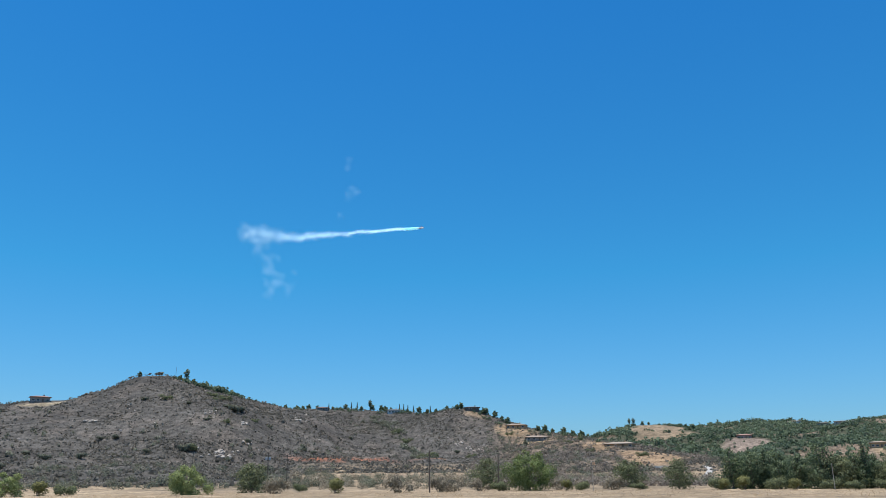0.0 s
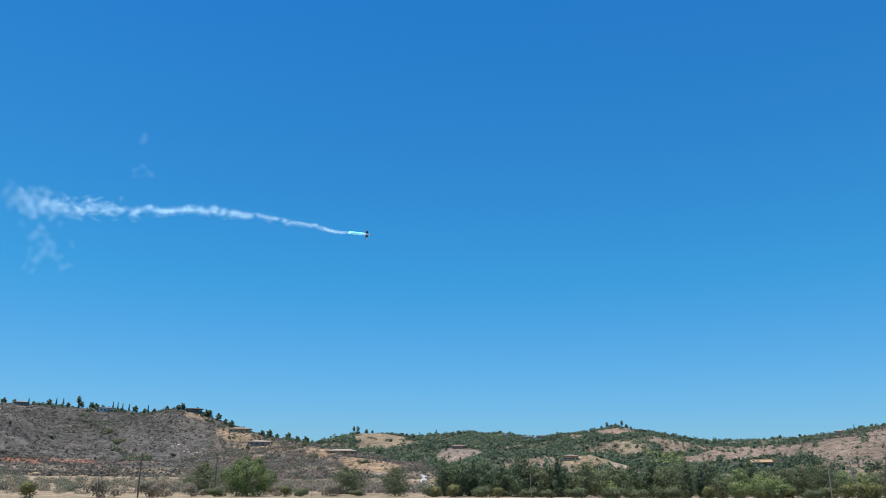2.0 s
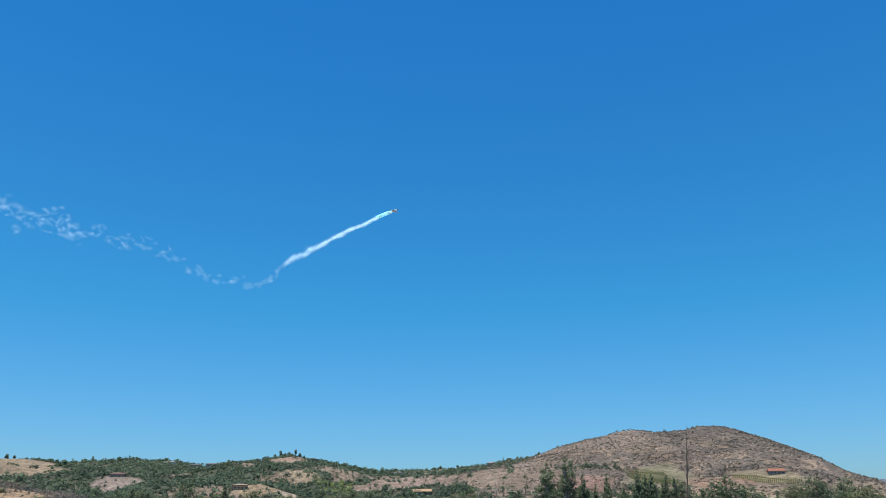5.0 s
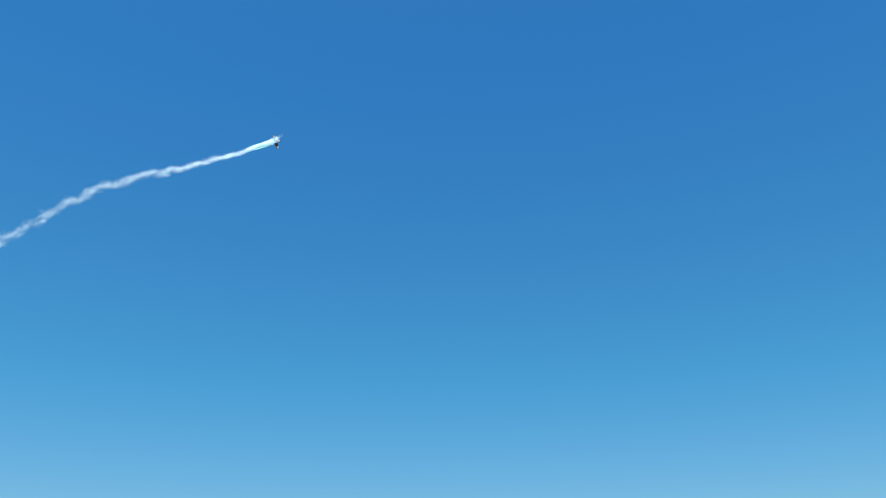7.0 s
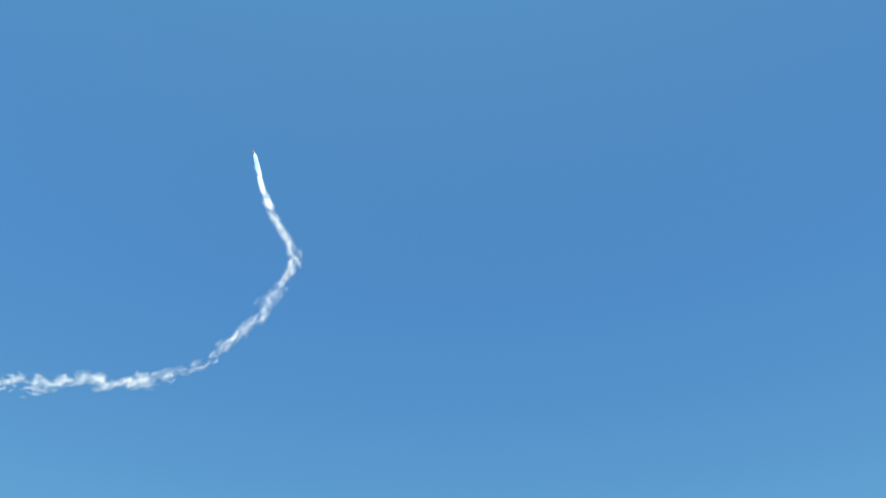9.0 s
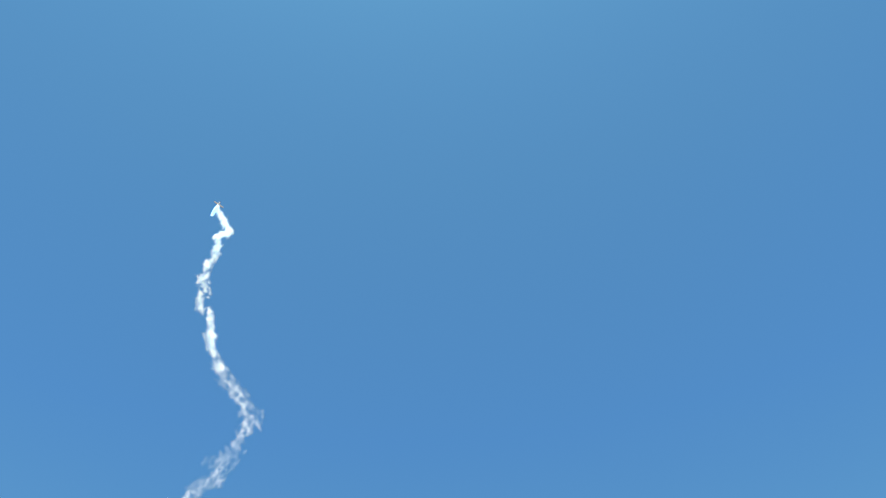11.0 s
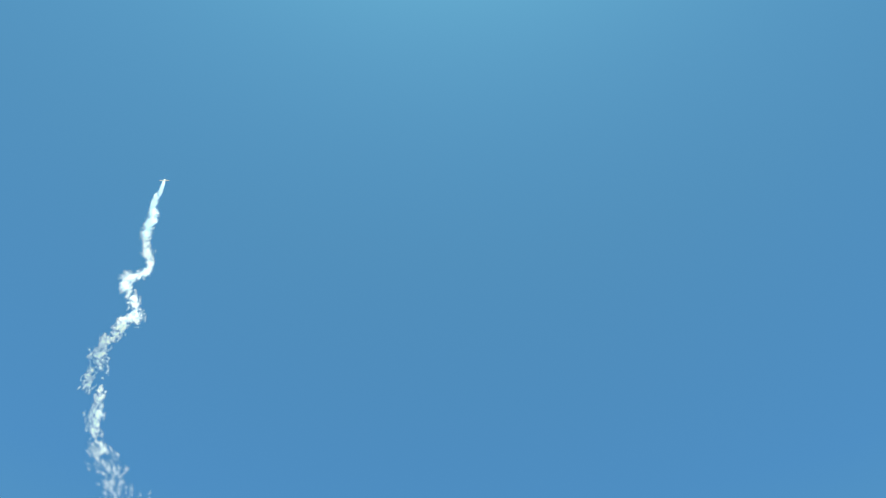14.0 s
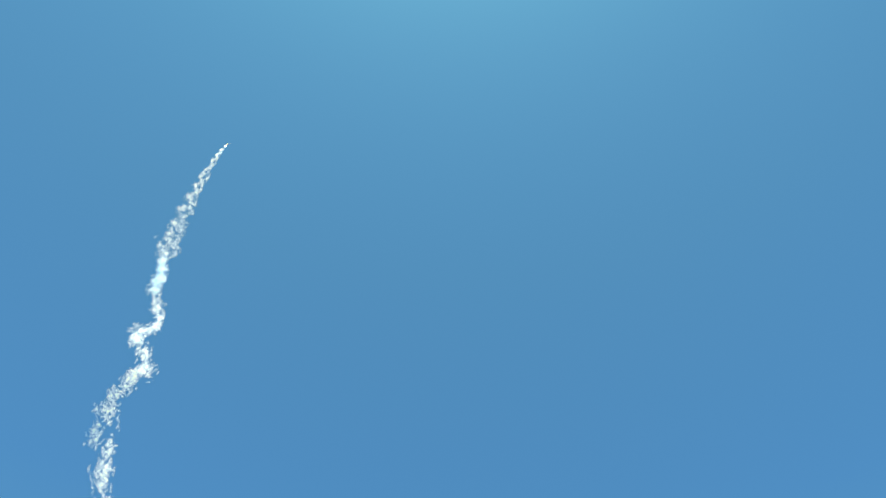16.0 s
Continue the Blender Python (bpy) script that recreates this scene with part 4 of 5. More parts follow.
def build_near_trees():
    rng = np.random.default_rng(5)
    kinds = {
        "oak": [make_tree(30 + k, "oak_tree", 6.6 + k, 9.2 + k, "olive", "broad grey-olive oak tree at the field edge", leaves=4200, size=0.24, clumps=15, low=0.06) for k in range(2)],
        "dark": [make_tree(40 + k, "broadleaf_tree", 8.0 + 0.8 * k, 6.0 + 0.6 * k, "dark", "dense dark green tree at the field edge", leaves=3200, size=0.25, clumps=15, low=0.05) for k in range(3)],
        "green": [make_tree(50 + k, "broadleaf_tree", 6.0 + k, 6.0, "green", "bright green leafy tree at the field edge", leaves=2600, size=0.23, clumps=14, low=0.05) for k in range(2)],
        "gum": [make_tree(60 + k, "eucalyptus_tree", 14.5 + 1.5 * k, 6.0, "dark", "tall ragged eucalyptus with pale trunk", leaves=4200, size=0.25, clumps=15, low=0.12, bark=PALE_BARK) for k in range(2)],
        "cone": [make_tree(70 + k, "conifer_tree", 9.4 + 1.2 * k, 5.6, "dark", "dark green pointed conifer in the tree belt", leaves=3200, size=0.24, clumps=15, low=0.04, narrow=True) for k in range(2)],
        "pepper": [make_tree(80, "pepper_tree", 9.2, 10.8, "pepper", "big green drooping pepper tree in dry grass", leaves=12000, clumps=24, droop=0.9, low=0.06, size=0.21),
                   make_tree(81, "pepper_tree", 5.6, 8.0, "green", "yellow-green drooping pepper tree in dry grass", leaves=6500, clumps=17, droop=0.8, low=0.06, size=0.19)],
        "bush": [make_bush(90 + k, "bush", 2.6 + 0.5 * k, 4.2, ("olive", "yellow", "grey", "green")[k], ("olive green bush on the field edge", "yellow-green bush on the field edge", "leafless grey bush in dry grass", "bright green bush on the field edge")[k], leaves=1500, size=0.2) for k in range(4)],
        "dead": [make_dead_tree(104, 20.5, "tall bare dead tree above the conifers"), make_dead_tree(102, 10.5, "bare dead tree with grey branches", 0.22), make_dead_tree(103, 9.0, "leaning bleached dead tree", 0.2)],
    }
    used = set()

    def put(kind, k, az, d, tilt=0.0):
        proto = kinds[kind][k % len(kinds[kind])]
        m = planted(az, d) @ pose(0, 0, 0, 0, tilt, -az) @ pose(0, 0, 0, 0, 0, rng.uniform(0, 360))
        if proto.name in used:
            ob = copy_thing(proto, m)
            s = rng.uniform(0.78, 1.16)
            ob.scale = (s, s, s * rng.uniform(0.85, 1.15))
        else:
            used.add(proto.name)
            proto.matrix_basis = m
    # single trees and bushes along the dry side of the field
    for kind, k, az, d in (("pepper", 0, 5.9, 172), ("pepper", 1, -17.4, 150), ("pepper", 1, -28.2, 150), ("oak", 0, -13.2, 175), ("bush", 2, -11.9, 150), ("bush", 1, -7.6, 148), ("bush", 2, -3.0, 152),
                           ("bush", 2, -0.4, 155), ("bush", 2, 0.6, 158), ("bush", 0, 4.0, 168), ("oak", 1, 3.0, 196), ("bush", 2, 2.6, 172), ("bush", 1, 8.3, 172), ("bush", 0, 9.3, 170), ("bush", 2, 8.0, 178),
                           ("bush", 1, -26.3, 160), ("bush", 0, -24.6, 165), ("bush", 0, -9.8, 190), ("bush", 2, 11.4, 176), ("oak", 0, 12.6, 205), ("bush", 0, 13.4, 182), ("oak", 1, 15.9, 180), ("bush", 0, 18.6, 172)):
        put(kind, k, az, d)
    # the belt: front row of bushes and low trees, back row of taller ones
    az = 19.3
    while az < 80:
        d = 172 + rng.uniform(-4, 8)
        if az < 20.5:
            pick = ("dark", "oak")[rng.integers(2)]
        elif az < 28.5:
            pick = ("dark", "oak", "dark", "dark", "cone")[rng.integers(5)]
        elif az < 38:
            pick = ("dark", "oak", "cone", "dark", "oak")[rng.integers(5)]
        elif az < 41:
            pick = ("green", "bush")[rng.integers(2)]
        elif az < 45:
            pick = ("oak", "oak", "bush")[rng.integers(3)]
        elif az < 48.5:
            pick = "bush"
        elif az < 60:
            pick = ("cone", "dark", "bush", "cone")[rng.integers(4)]
        else:
            pick = ("bush", "dark", "oak")[rng.integers(3)]
        k = int(rng.integers(4))
        if pick == "bush" and 45 <= az < 48.5:
            k = 1
        put(pick, k, az, d + (6 if pick != "bush" else 0))
        if pick != "bush" and rng.uniform() < 0.3:
            put("bush", (0, 0, 3)[rng.integers(3)], az + 0.4, d - 3)
        az += rng.uniform(0.7, 1.5)
    az = 19.5
    while az < 80:
        pick = ("dark", "cone", "gum")[rng.integers(3)] if az > 48 else ("dark", "oak", "green", "dark")[rng.integers(4)]
        put("dark" if pick == "gum" and not 48 < az < 51 else pick, int(rng.integers(3)), az, rng.uniform(192, 235))
        az += rng.uniform(0.9, 1.7)
    for kind, k, az, d in (("gum", 0, 49.1, 178), ("gum", 1, 50.6, 184), ("cone", 1, 53.2, 180), ("cone", 0, 55.4, 180), ("dark", 2, 27.3, 186), ("dark", 1, 26.6, 182), ("dark", 0, 20.4, 186)):
        put(kind, k, az, d)
    az = 51.6
    while az < 58.4:
        put("cone", int(rng.integers(2)), az, rng.uniform(172, 186))
        az += rng.uniform(0.4, 1.0)
    az = 18.8
    while az < 66:
        put("bush", (1 if 44 < az < 47.5 or rng.uniform() < 0.15 else 0) if not 38 < az < 41.5 else 3, az, rng.uniform(164, 169))
        az += rng.uniform(0.5, 1.2) if 38 < az < 47.5 else rng.uniform(1.2, 3.2)
    for k, az, d in ((0, 58.3, 190), (1, 56.9, 192), (2, 45.9, 186), (1, 47.3, 178), (2, 48.6, 176), (1, 57.6, 196)):
        put("dead", k, az, d, 5.0 if k == 0 else float(rng.uniform(-8, 12)))


def build_hillside_bushes():
    """Large single bushes that stand out on the scrub hill."""
    rng = np.random.default_rng(31)
    kinds = [make_bush(95 + k, "hillside_bush", 3.2 + 0.5 * k, 5.6 + 0.8 * k, ("sage", "olive")[k % 2], ("grey-green rounded bush on the scrub slope", "dark green rounded bush on the scrub slope")[k % 2], leaves=700, size=0.40) for k in range(2)]
    used = set()
    for k, az, d, s in ((0, -20.6, 552, 0.9), (1, -19.2, 546, 1.1), (0, -17.7, 534, 0.8), (0, -16.45, 486, 0.8), (1, -15.2, 480, 0.8), (0, -14.6, 504, 1.5), (0, -14.2, 512, 1.3), (0, -15.0, 515, 1.1), (1, -13.2, 497, 0.8), (0, -17.7, 414, 1.3), (1, -17.3, 416, 1.0), (0, -20.1, 413, 0.8),
                        (0, -13.6, 448, 0.8), (0, -23.0, 468, 0.8), (0, -22.1, 467, 0.8), (0, -24.1, 380, 0.9), (0, -27.2, 431, 0.9), (0, -26.1, 383, 0.9), (1, -16.2, 576, 1.1), (1, -15.3, 570, 1.2), (1, -15.8, 560, 1.0), (0, -4.7, 660, 1.2), (0, -4.2, 630, 1.0), (1, -3.4, 600, 1.1),
                        (1, -2.6, 575, 1.2), (0, -6.6, 574, 0.7), (1, -1.25, 500, 1.6), (1, -0.9, 503, 1.3), (0, -21.3, 396, 0.8), (0, -15.2, 372, 0.9), (0, -12.4, 392, 0.8), (0, -9.2, 470, 0.7), (0, -25.2, 330, 0.9), (0, -28.6, 350, 1.0),
                        (0, 0.9, 540, 0.9), (1, 1.9, 505, 0.9), (0, 3.0, 470, 1.0), (1, 8.6, 540, 0.9), (1, 10.2, 505, 0.8), (1, 13.5, 470, 0.8), (1, 13.9, 472, 0.8), (1, 9.4, 556, 1.0), (1, 4.6, 596, 0.8)):
        m = planted(az, d, rng.uniform(0, 360), 0.3)
        ob = kinds[k] if k not in used else copy_thing(kinds[k], m)
        used.add(k)
        ob.matrix_basis = m
        ob.scale = (s, s, s * rng.uniform(0.95, 1.25))


def build_skyline_trees():
    """Single trees that stand up from the crests."""
    round_far = [make_tree(120 + k, "hilltop_tree", 4.2 + 1.6 * k, 4.6 + 1.4 * k, "dark", "dark tree standing on the hill crest", leaves=420, size=0.7, clumps=7, low=0.1) for k in range(2)]
    thin_far = make_tree(125, "hilltop_cypress", 8.0, 2.4, "dark", "slender dark cypress on the hill crest", leaves=260, size=0.6, clumps=7, narrow=True, low=0.1)
    tall_far = make_tree(126, "hilltop_eucalyptus", 11.0, 5.0, "olive", "tall thin-crowned eucalyptus on the hill crest", leaves=420, size=0.6, clumps=9, low=0.3)
    protos = {"r": round_far[0], "R": round_far[1], "t": thin_far, "e": tall_far}
    rng = np.random.default_rng(6)
    used = set()
    for kind, az, d in (("R", -15.9, 645), ("r", -16.3, 642), ("R", -15.4, 652), ("r", -16.9, 640), ("e", -18.0, 630), ("r", -18.4, 628), ("r", -17.5, 632), ("r", -21.0, 622),
                        ("r", -11.2, 722), ("r", -10.4, 726), ("r", -10.0, 728), ("R", -9.6, 730), ("r", -7.9, 736), ("R", -7.0, 737), ("r", -5.9, 738), ("e", -5.3, 733), ("R", -5.1, 732), ("r", -3.8, 722), ("R", -1.8, 702), ("r", -0.6, 688), ("r", 0.9, 664), ("R", 1.2, 662), ("R", 2.8, 652), ("t", -8.2, 736), ("t", -1.0, 692), ("R", -9.0, 735), ("r", -8.6, 735), ("r", -7.4, 738), ("t", -6.6, 738), ("t", -6.2, 738), ("R", -4.5, 728), ("R", -4.2, 728), ("t", -3.2, 716), ("t", -2.9, 715), ("t", -2.6, 714), ("t", -2.2, 710),
                        ("r", -1.2, 695), ("r", 0.2, 676), ("R", 3.0, 655), ("R", 3.6, 648), ("r", 4.1, 644), ("R", 4.5, 640), ("r", 6.6, 612), ("R", 7.1, 606), ("r", 7.6, 602), ("R", 8.4, 592), ("r", 9.0, 582), ("R", 9.6, 570),
                        ("e", 12.9, 1040), ("e", 13.2, 1040), ("R", 13.8, 1042), ("r", 14.2, 1045), ("t", 16.7, 1098), ("R", 20.3, 1190), ("t", 20.9, 1198), ("R", 23.2, 1195), ("e", 27.3, 1190), ("R", 27.4, 1188), ("e", 28.7, 1155), ("R", 28.8, 1152),
                        ("R", 30.3, 1116), ("e", 30.7, 1112), ("R", 31.0, 1108), ("r", 31.3, 1104), ("e", 31.7, 1102), ("R", 32.0, 1102), ("r", 32.3, 1104), ("r", 33.0, 1108), ("r", 33.6, 1115), ("R", 36.5, 1195), ("r", 39.4, 1245), ("R", 41.8, 1240),
                        ("t", 46.2, 1004), ("r", 46.5, 1000), ("r", 47.2, 995), ("r", 48.7, 976), ("r", 67.9, 1062), ("r", 66.8, 1042), ("r", 65.6, 1026), ("r", 68.8, 1085)):
        m = planted(az, d, rng.uniform(0, 360), 0.2)
        if kind in used:
            copy_thing(protos[kind], m)
        else:
            used.add(kind)
            protos[kind].matrix_basis = m


# ---- houses, poles, rocks ----
def make_house(az, d, w, depth, wall_h, turn, roof_tone, wall_tone, label, hip=True, windows=4):
    """A low house: walls with openings, overhanging roof, windows, door, chimney."""
    x, y = at(az, d)
    house = new("house")
    house.matrix_basis = pose(x, y, height(x, y) - 0.9, 0, 0, turn - az)
    tagged(house, label, "house", "houses on the hills")
    wall_m = noisy("stucco", tuple(c * 0.85 for c in wall_tone), wall_tone, 0.5, 0.9)
    roof_m = noisy("roof_tiles", tuple(c * 0.75 for c in roof_tone), roof_tone, 1.2, 0.9, bump=0.3)
    bm = bmesh.new()
    box(bm, -w / 2, w / 2, -depth / 2, depth / 2, -1.5, wall_h)
    part("wall", bm, wall_m, house)
    o, rise = 0.9, max(1.0, depth * (0.15 if hip else 0.30))
    inset = depth * 0.45 if hip else -0.3
    bm = bmesh.new()
    base = [bm.verts.new(v) for v in ((-w / 2 - o, -depth / 2 - o, wall_h), (w / 2 + o, -depth / 2 - o, wall_h), (w / 2 + o, depth / 2 + o, wall_h), (-w / 2 - o, depth / 2 + o, wall_h))]
    eave = [bm.verts.new(v.co + Vector((0, 0, 0.25))) for v in base]
    r1, r2 = bm.verts.new((-w / 2 + inset, 0, wall_h + rise)), bm.verts.new((w / 2 - inset, 0, wall_h + rise))
    bm.faces.new(base[::-1])
    for k in range(4):
        bm.faces.new((base[k], base[(k + 1) % 4], eave[(k + 1) % 4], eave[k]))
    bm.faces.new((eave[0], eave[1], r2, r1))
    bm.faces.new((eave[2], eave[3], r1, r2))
    bm.faces.new((eave[1], eave[2], r2))
    bm.faces.new((eave[3], eave[0], r1))
    roof = part("roof", bm, roof_m, house)
    if w > 9:
        bm = bmesh.new()
        box(bm, w * 0.15, w * 0.15 + 0.9, -0.5, 0.5, wall_h + rise * 0.5, wall_h + rise + 0.8)
        part("chimney", bm, wall_m, roof)
    for k in range(windows):
        cx = -w / 2 + (k + 0.5) * w / windows
        bm = bmesh.new()
        if k == windows // 2:
            box(bm, cx - 0.55, cx + 0.55, -depth / 2 - 0.06, -depth / 2 + 0.05, 0.3, 2.35)
            part("door", bm, WOOD, house)
            continue
        box(bm, cx - 0.95, cx + 0.95, -depth / 2 - 0.08, -depth / 2 + 0.05, 0.95, 2.25)
        win = part("window", bm, TRIMS, house)
        bm = bmesh.new()
        box(bm, cx - 0.82, cx + 0.82, -depth / 2 - 0.12, -depth / 2 - 0.03, 1.05, 2.15)
        part("pane", bm, GLASS, win)
    return house


def build_houses():
    tan, red, grey, white, brown = (0.42, 0.33, 0.25), (0.36, 0.15, 0.09), (0.22, 0.21, 0.20), (0.75, 0.73, 0.70), (0.20, 0.16, 0.13)
    taupe, cream, dark, ochre, rose = (0.30, 0.26, 0.23), (0.55, 0.47, 0.36), (0.14, 0.12, 0.11), (0.50, 0.32, 0.17), (0.45, 0.26, 0.20)
    for row in (
        (-26.85, 626, 12, 8, 3.6, 5, rose, taupe, "hilltop house with reddish hip roof and taupe walls"),
        (2.0, 656, 11, 7, 2.1, 0, brown, dark, "dark low house on the rocky knoll"),
        (-3.6, 712, 11, 6, 3.2, 10, grey, white, "pale house with grey roof on the ridge"),
        (-8.6, 724, 9, 6, 2.4, -8, rose, taupe, "taupe house with reddish roof among ridge trees"),
        (5.1, 626, 15, 9, 2.9, -10, tan, ochre, "cream house with tan roof on the spur"),
        (6.5, 578, 15, 9, 2.6, 0, tan, taupe, "taupe house with tan roof below the ridge"),
        (12.2, 530, 18, 10, 2.7, -8, tan, ochre, "wide house with tan hip roof on a tan bank"),
        (20.3, 876, 14, 8, 3.6, 0, rose, rose, "rose stucco house among groves"),
        (23.45, 1172, 16, 8, 3.6, 0, tan, white, "long pale house near the crest"),
        (25.1, 1160, 14, 8, 3.6, 5, brown, cream, "brown-roofed house near the crest"),
        (26.4, 1020, 22, 8, 3.2, 0, grey, cream, "long grey-roofed house among groves"),
        (28.4, 1120, 15, 8, 5.0, 0, white, white, "white house with flat pale roof on the crest"),
        (28.1, 652, 11, 7, 3.6, 8, tan, ochre, "ochre house on a bare cut"),
        (32.9, 1085, 13, 7, 3.2, 0, brown, dark, "dark house on the bare knoll"),
        (38.8, 1160, 14, 8, 4.0, 0, tan, white, "white house on the far crest"),
        (43.4, 1150, 15, 8, 4.0, 0, tan, cream, "cream house on the far crest"),
        (45.4, 1120, 13, 8, 4.0, 10, rose, cream, "rose-roofed house on the far crest"),
        (40.5, 686, 15, 8, 3.0, 0, ochre, ochre, "low ochre house with pale tile roof", False),
        (37.3, 840, 9, 6, 3.4, 15, white, white, "small white house on the slope"),
        (38.9, 545, 10, 7, 3.2, 20, grey, grey, "grey-roofed barn behind the tree belt"),
        (64.1, 718, 12, 8, 2.7, 12, red, taupe, "taupe house with red tile roof beside vines", False),
    ):
        make_house(*row)


def make_pole(h, label, name="utility_pole", arm=True, mat=None, thick=0.14):
    pole = new(name)
    tagged(pole, label, "pole", "poles by the field")
    v, f = tube([(0, 0, -0.4), (0, 0, h * 0.5), (0, 0, h)], [thick, thick * 0.9, thick * 0.7], 8)
    solid("shaft", v, f, mat or WOOD, pole)
    if arm:
        bm = bmesh.new()
        box(bm, -1.2, 1.2, -0.06, 0.06, h - 0.75, h - 0.6, None, 0.01)
        cross = part("crossarm", bm, WOOD, pole)
        for k in range(4):
            v, f = tube([(-1.05 + 0.7 * k, 0, h - 0.6), (-1.05 + 0.7 * k, 0, h - 0.42)], [0.05, 0.035], 6)
            solid("insulator", v, f, STEEL, cross)
    return pole


def build_poles():
    plain = make_pole(7.5, "dark wooden pole at the field edge", "wooden_pole", False)
    plain.matrix_basis = planted(-1.06, 150)
    for az, d in ((3.75, 168), (60.9, 184)):
        copy_thing(plain, planted(az, d))
    util = make_pole(9.0, "wooden utility pole with crossarm")
    util.matrix_basis = planted(-12.2, 260, 30)
    for az, d in ((-10.9, 262), (-17.15, 300)):
        copy_thing(util, planted(az, d, 30))
    bm = bmesh.new()
    box(bm, -0.85, -0.3, -0.3, 0.3, 6.9, 7.9, None, 0.08)
    box(bm, 0.2, 0.75, -0.3, 0.3, 6.9, 7.9, None, 0.08)
    part("transformer", bm, STEEL, util, "pair of grey pole transformers")
    pale = make_pole(4.6, "pale thin pole at the field edge", "marker_pole", False, PALE_POLE, 0.07)
    pale.matrix_basis = planted(25.3, 160)
    tall = make_pole(6.3, "tall pale thin pole at the field edge", "marker_pole", False, PALE_POLE, 0.08)
    tall.matrix_basis = planted(44.4, 158)
    flag = make_pole(5.6, "pale flagpole with a small limp banner", "flagpole", False, PALE_POLE, 0.06)
    bm = bmesh.new()
    box(bm, 0.06, 0.66, -0.03, 0.03, 4.95, 5.4, None, 0.01)
    part("banner", bm, noisy("orange_cloth", (0.55, 0.30, 0.16), (0.75, 0.50, 0.30), 2.0, 0.9), flag, "small orange cloth banner")
    flag.matrix_basis = planted(10.2, 164)
    mast = make_pole(9.0, "thin radio mast on the hilltop", "radio_mast", False, STEEL, 0.12)
    mast.matrix_basis = planted(-18.7, 626)
    for az, d in ((70.2, 2990), (70.6, 2990), (71.4, 2990)):
        copy_thing(mast, planted(az, d))


def build_rocks():
    rng = np.random.default_rng(9)
    protos = []
    for k in range(5):
        bm = bmesh.new()
        bmesh.ops.create_icosphere(bm, subdivisions=2, radius=1.0)
        for v in bm.verts:
            p = v.co.copy()
            v.co *= 0.8 + 0.5 * noise.noise(p * 1.3 + Vector((k * 7, 0, 0)))
            v.co.z *= 0.6
        me = bpy.data.meshes.new("boulder")
        bm.to_mesh(me)
        bm.free()
        me.materials.append(ROCK)
        protos.append(me)

    def rock(az, d, size):
        x, y = at(az, d)
        ob = new("boulder", protos[rng.integers(5)])
        ob.matrix_basis = pose(x, y, height(x, y) + size * 0.1, rng.uniform(-20, 20), rng.uniform(-20, 20), rng.uniform(0, 360))
        ob.scale = (size, size * rng.uniform(0.6, 1), size)
        tagged(ob, "pale granite boulder on the scrubby slope", "boulder", "granite boulders on the slopes")
    # outcrops on the scrub hill, then singles
    for az, d, n, r in ((-15.4, 418, 13, 1.9), (-16.65, 412, 4, 1.2), (-14.7, 425, 4, 1.2), (-13.55, 443, 4, 1.4), (-12.6, 440, 2, 0.9), (-23.6, 506, 7, 1.5), (-24.3, 508, 2, 1.1), (-21.3, 539, 4, 1.4), (-16.3, 506, 5, 1.4), (-16.1, 500, 3, 1.3), (-14.1, 484, 4, 1.4),
                        (-21.9, 485, 1, 1.2), (-19.5, 498, 2, 1.2), (-10.0, 538, 9, 1.5), (-8.2, 610, 5, 1.3), (-9.0, 590, 3, 1.2), (-27.8, 470, 1, 1.1), (0.9, 560, 8, 1.4), (1.8, 552, 8, 1.5), (2.6, 548, 6, 1.3), (0.2, 575, 5, 1.2)):
        for _ in range(n):
            rock(az + rng.normal() * 0.26, d + rng.normal() * 4, r * rng.uniform(0.5, 1.2))
    for _ in range(70):
        rock(rng.uniform(-30, 4), rng.uniform(370, 640), rng.uniform(0.3, 0.7))
    # the far rocky hill is strewn with stones past counting
    bm = bmesh.new()
    bmesh.ops.create_icosphere(bm, subdivisions=1, radius=1.0)
    ball = np.array([v.co for v in bm.verts])
    sides = np.array([[v.index for v in f.verts] for f in bm.faces])
    bm.free()
    n = 420
    az, d = np.radians(rng.uniform(46.5, 67, n)), rng.uniform(740, 1000, n)
    x, y = d * np.sin(az), d * np.cos(az)
    size = rng.uniform(0.5, 1.4, n)
    bumpy = ball[None] * (1 + rng.normal(size=(n, len(ball), 1)) * 0.18) * np.stack([size, size * rng.uniform(0.6, 1, n), size * 0.65], 1)[:, None]
    verts = (bumpy + np.stack([x, y, land(x, y) + size * 0.15], 1)[:, None]).reshape(-1, 3)
    faces = (sides[None] + np.arange(n)[:, None, None] * len(ball)).reshape(-1, 3)
    tagged(solid("slope_stones", verts, faces, ROCK), "pale granite stones strewn over the rocky hill", "stones", kind="stuff")


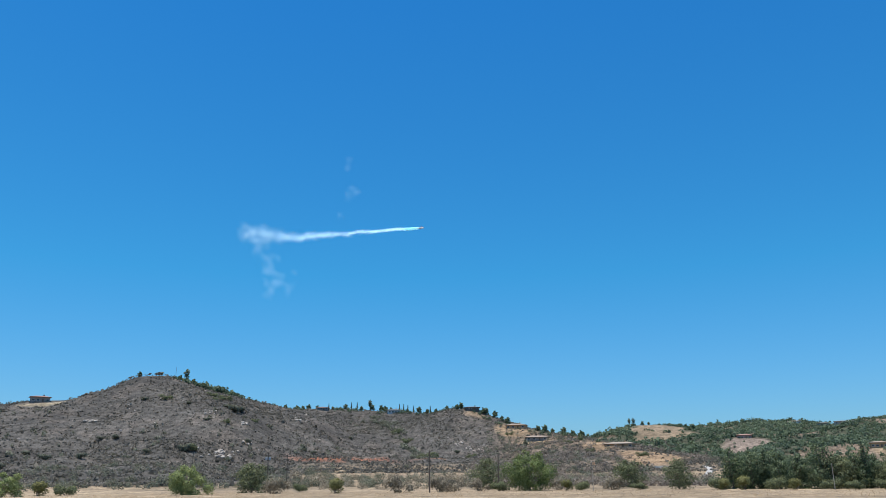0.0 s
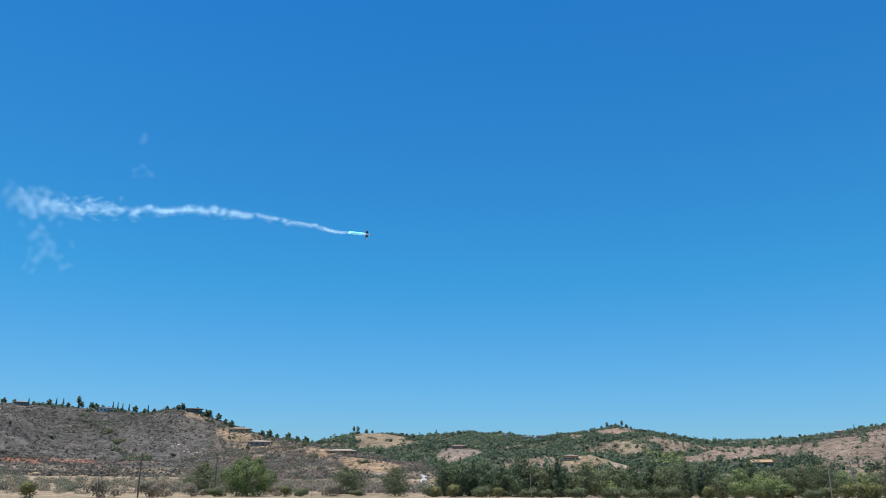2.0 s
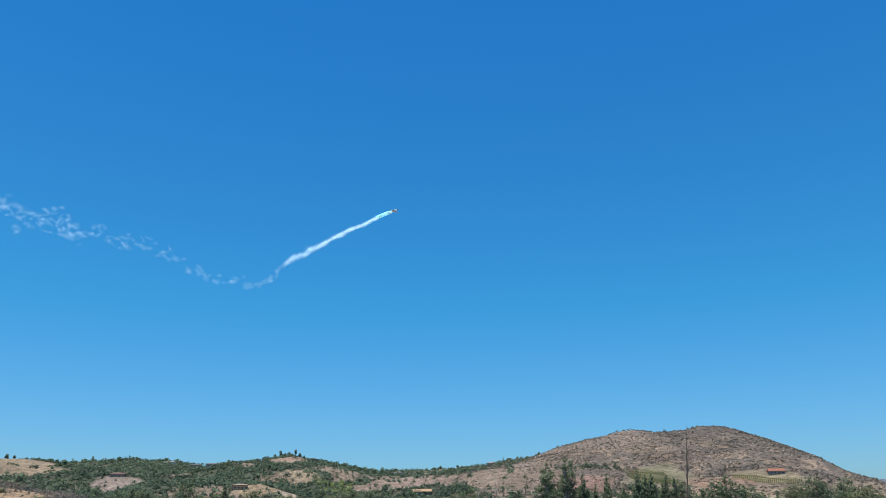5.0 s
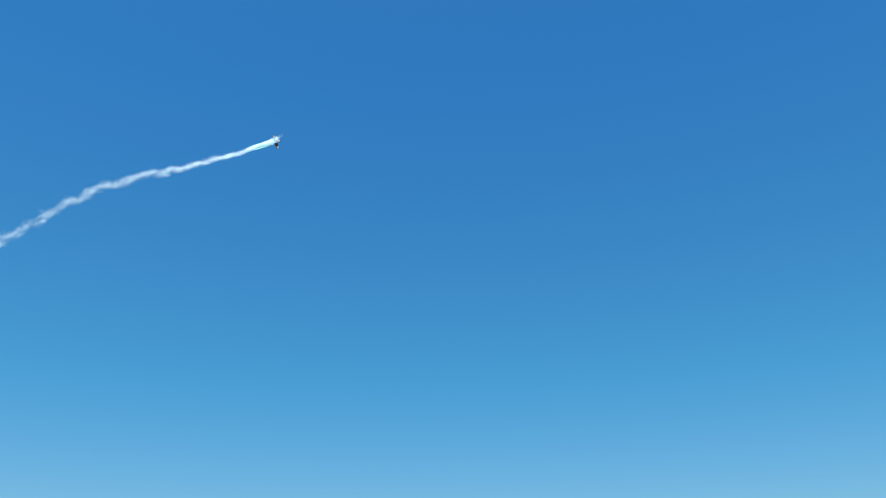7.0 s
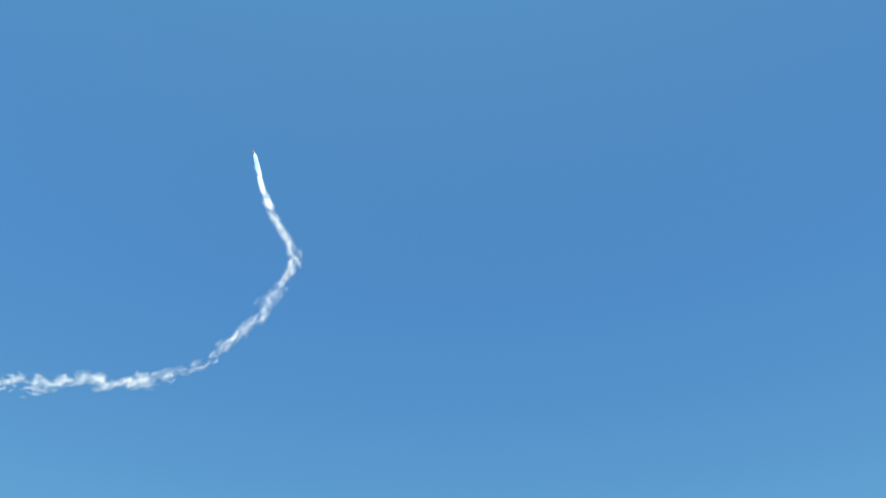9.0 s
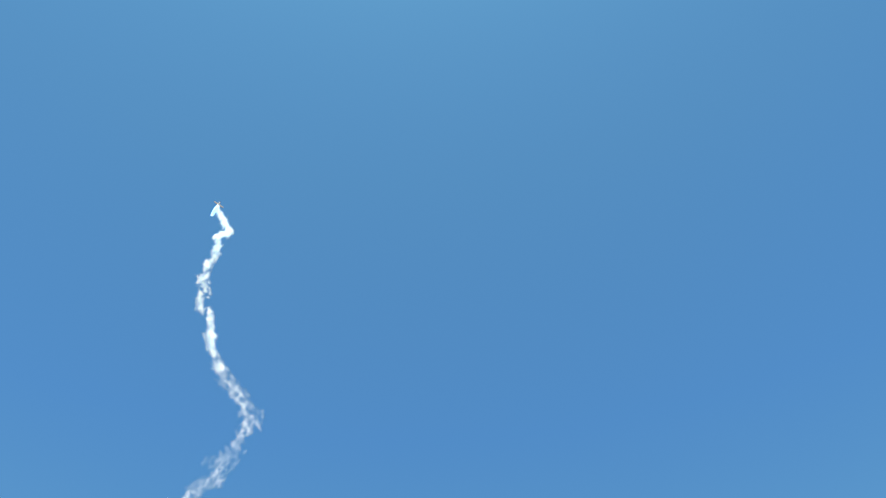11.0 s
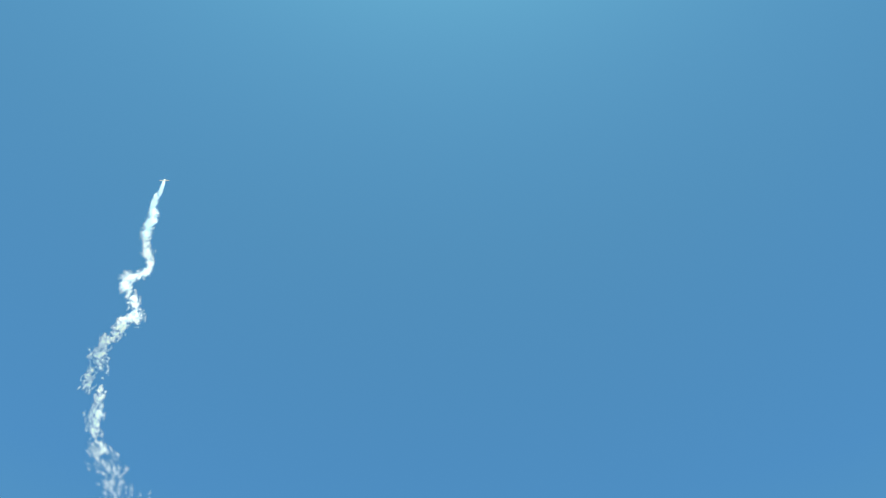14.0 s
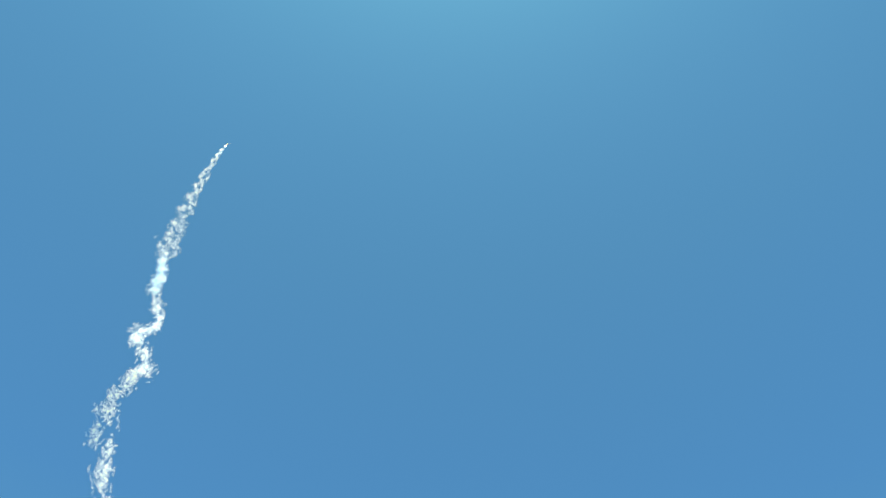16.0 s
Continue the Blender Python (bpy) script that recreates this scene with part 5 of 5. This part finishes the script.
def build_vineyards():
    """Rows of vines on the lower slope of the rocky hill."""
    rng = np.random.default_rng(12)
    for az0, az1, d0, d1, n, skew in ((55.5, 58.2, 628, 738, 24, -1.2), (61.4, 65.6, 650, 692, 34, 0.0)):
        for k in range(n):
            d = np.arange(d0, d1, 0.9)
            d = d + rng.normal(size=len(d)) * 0.2
            az = np.radians(az0 + (az1 - az0) * (k + 0.5) / n + skew * (d - d0) / (d1 - d0))
            x, y = d * np.sin(az), d * np.cos(az)
            c = np.stack([x, y, land(x, y) + 0.5], 1)
            c = np.repeat(c, 3, 0) + rng.normal(size=(len(c) * 3, 3)) * np.array((0.2, 0.2, 0.22))
            v, f = sprays(rng, c, 0.45)
            ob = solid("vine_row", v, f, LEAF["yellow"])
            tagged(ob, "row of green vines on the lower slope", "vines", "vineyard rows")


def build_road():
    """A short pale concrete drive climbing the bank."""
    pave = noisy("pale_concrete", (0.36, 0.34, 0.30), (0.48, 0.45, 0.41), 0.3, 0.9)
    line = [at(17.65, 392), at(17.8, 402), at(17.95, 414), at(17.9, 426), at(17.6, 436)]
    verts, faces = [], []
    for k in range(33):
        u = k / 32 * (len(line) - 1)
        i = min(int(u), len(line) - 2)
        p = Vector(line[i]).lerp(Vector(line[i + 1]), u - i)
        t = (Vector(line[i + 1]) - Vector(line[i])).normalized()
        s = Vector((-t.y, t.x)) * 1.3
        for q in (p - s, p + s):
            z = height(q.x, q.y)
            verts += [(q.x, q.y, z + 0.45), (q.x, q.y, z - 0.6)]
    for k in range(32):
        a, b = 4 * k, 4 * k + 4
        faces += [(a, b, b + 2, a + 2), (a + 1, a, a + 2, a + 3)[::-1], (a, a + 1, b + 1, b), (a + 2, b + 2, b + 3, a + 3)]
    ob = solid("road", verts, faces, pave)
    tagged(ob, "pale concrete drive on the bank", "road", kind="structure")


def build_retaining_wall():
    """A low pale wall that holds up the terrace below the bank."""
    pale = noisy("pale_rendered_wall", (0.66, 0.62, 0.54), (0.80, 0.77, 0.70), 0.4, 0.9, bump=0.3)
    a, b = Vector(at(14.3, 424)), Vector(at(16.1, 436))
    run = b - a
    m = pose(a.x, a.y, min(height(*a), height(*b)), 0, 0, math.degrees(math.atan2(run.y, run.x)))
    wall = new("retaining_wall")
    wall.matrix_basis = m
    tagged(wall, "low pale rendered retaining wall on the tan bank", "wall", kind="structure")
    bm = bmesh.new()
    box(bm, 0, run.length, -0.2, 0.2, -1.5, 0.8, None, 0.03)
    part("wall_face", bm, pale, wall)
    bm = bmesh.new()
    box(bm, -0.1, run.length + 0.1, -0.3, 0.3, 0.8, 0.95, None, 0.03)
    part("coping", bm, pale, wall)


def build_grass():
    """Dry grass tufts over the part of the field that is seen."""
    rng = np.random.default_rng(15)
    n = 26000
    az, d = np.radians(rng.uniform(-34, 80, n)), rng.uniform(95, 176, n)
    x, y = d * np.sin(az), d * np.cos(az)
    c = np.stack([x, y, land(x, y) + 0.05], 1)
    v, f = sprays(rng, c, 0.12, 0.0, np.tile((0.0, 0.0, 1.0), (n, 1)))
    ob = solid("dry_grass", v, f, normals=np.tile((0.0, 0.0, 1.0), (len(v), 1)), mat=leafy(noisy("straw", (0.33, 0.25, 0.155), (0.44, 0.34, 0.22), 0.05, 0.95, per="island"), 0.5))
    tagged(ob, "short dry straw-coloured grass on the field", "grass", kind="stuff")


build_ground()
build_far_plants()
build_near_trees()
build_hillside_bushes()
build_skyline_trees()
build_houses()
build_poles()
build_rocks()
build_vineyards()
build_road()
build_retaining_wall()
build_grass()
PLANE = build_plane()
WISPS = build_smoke()


def motions():
    walk(PLANE, [(t, plane_pose(t, edge)) for t, _, _, _, edge in FLIGHT])
    for ob, rows in WISPS:
        walk(ob, rows)


motions()
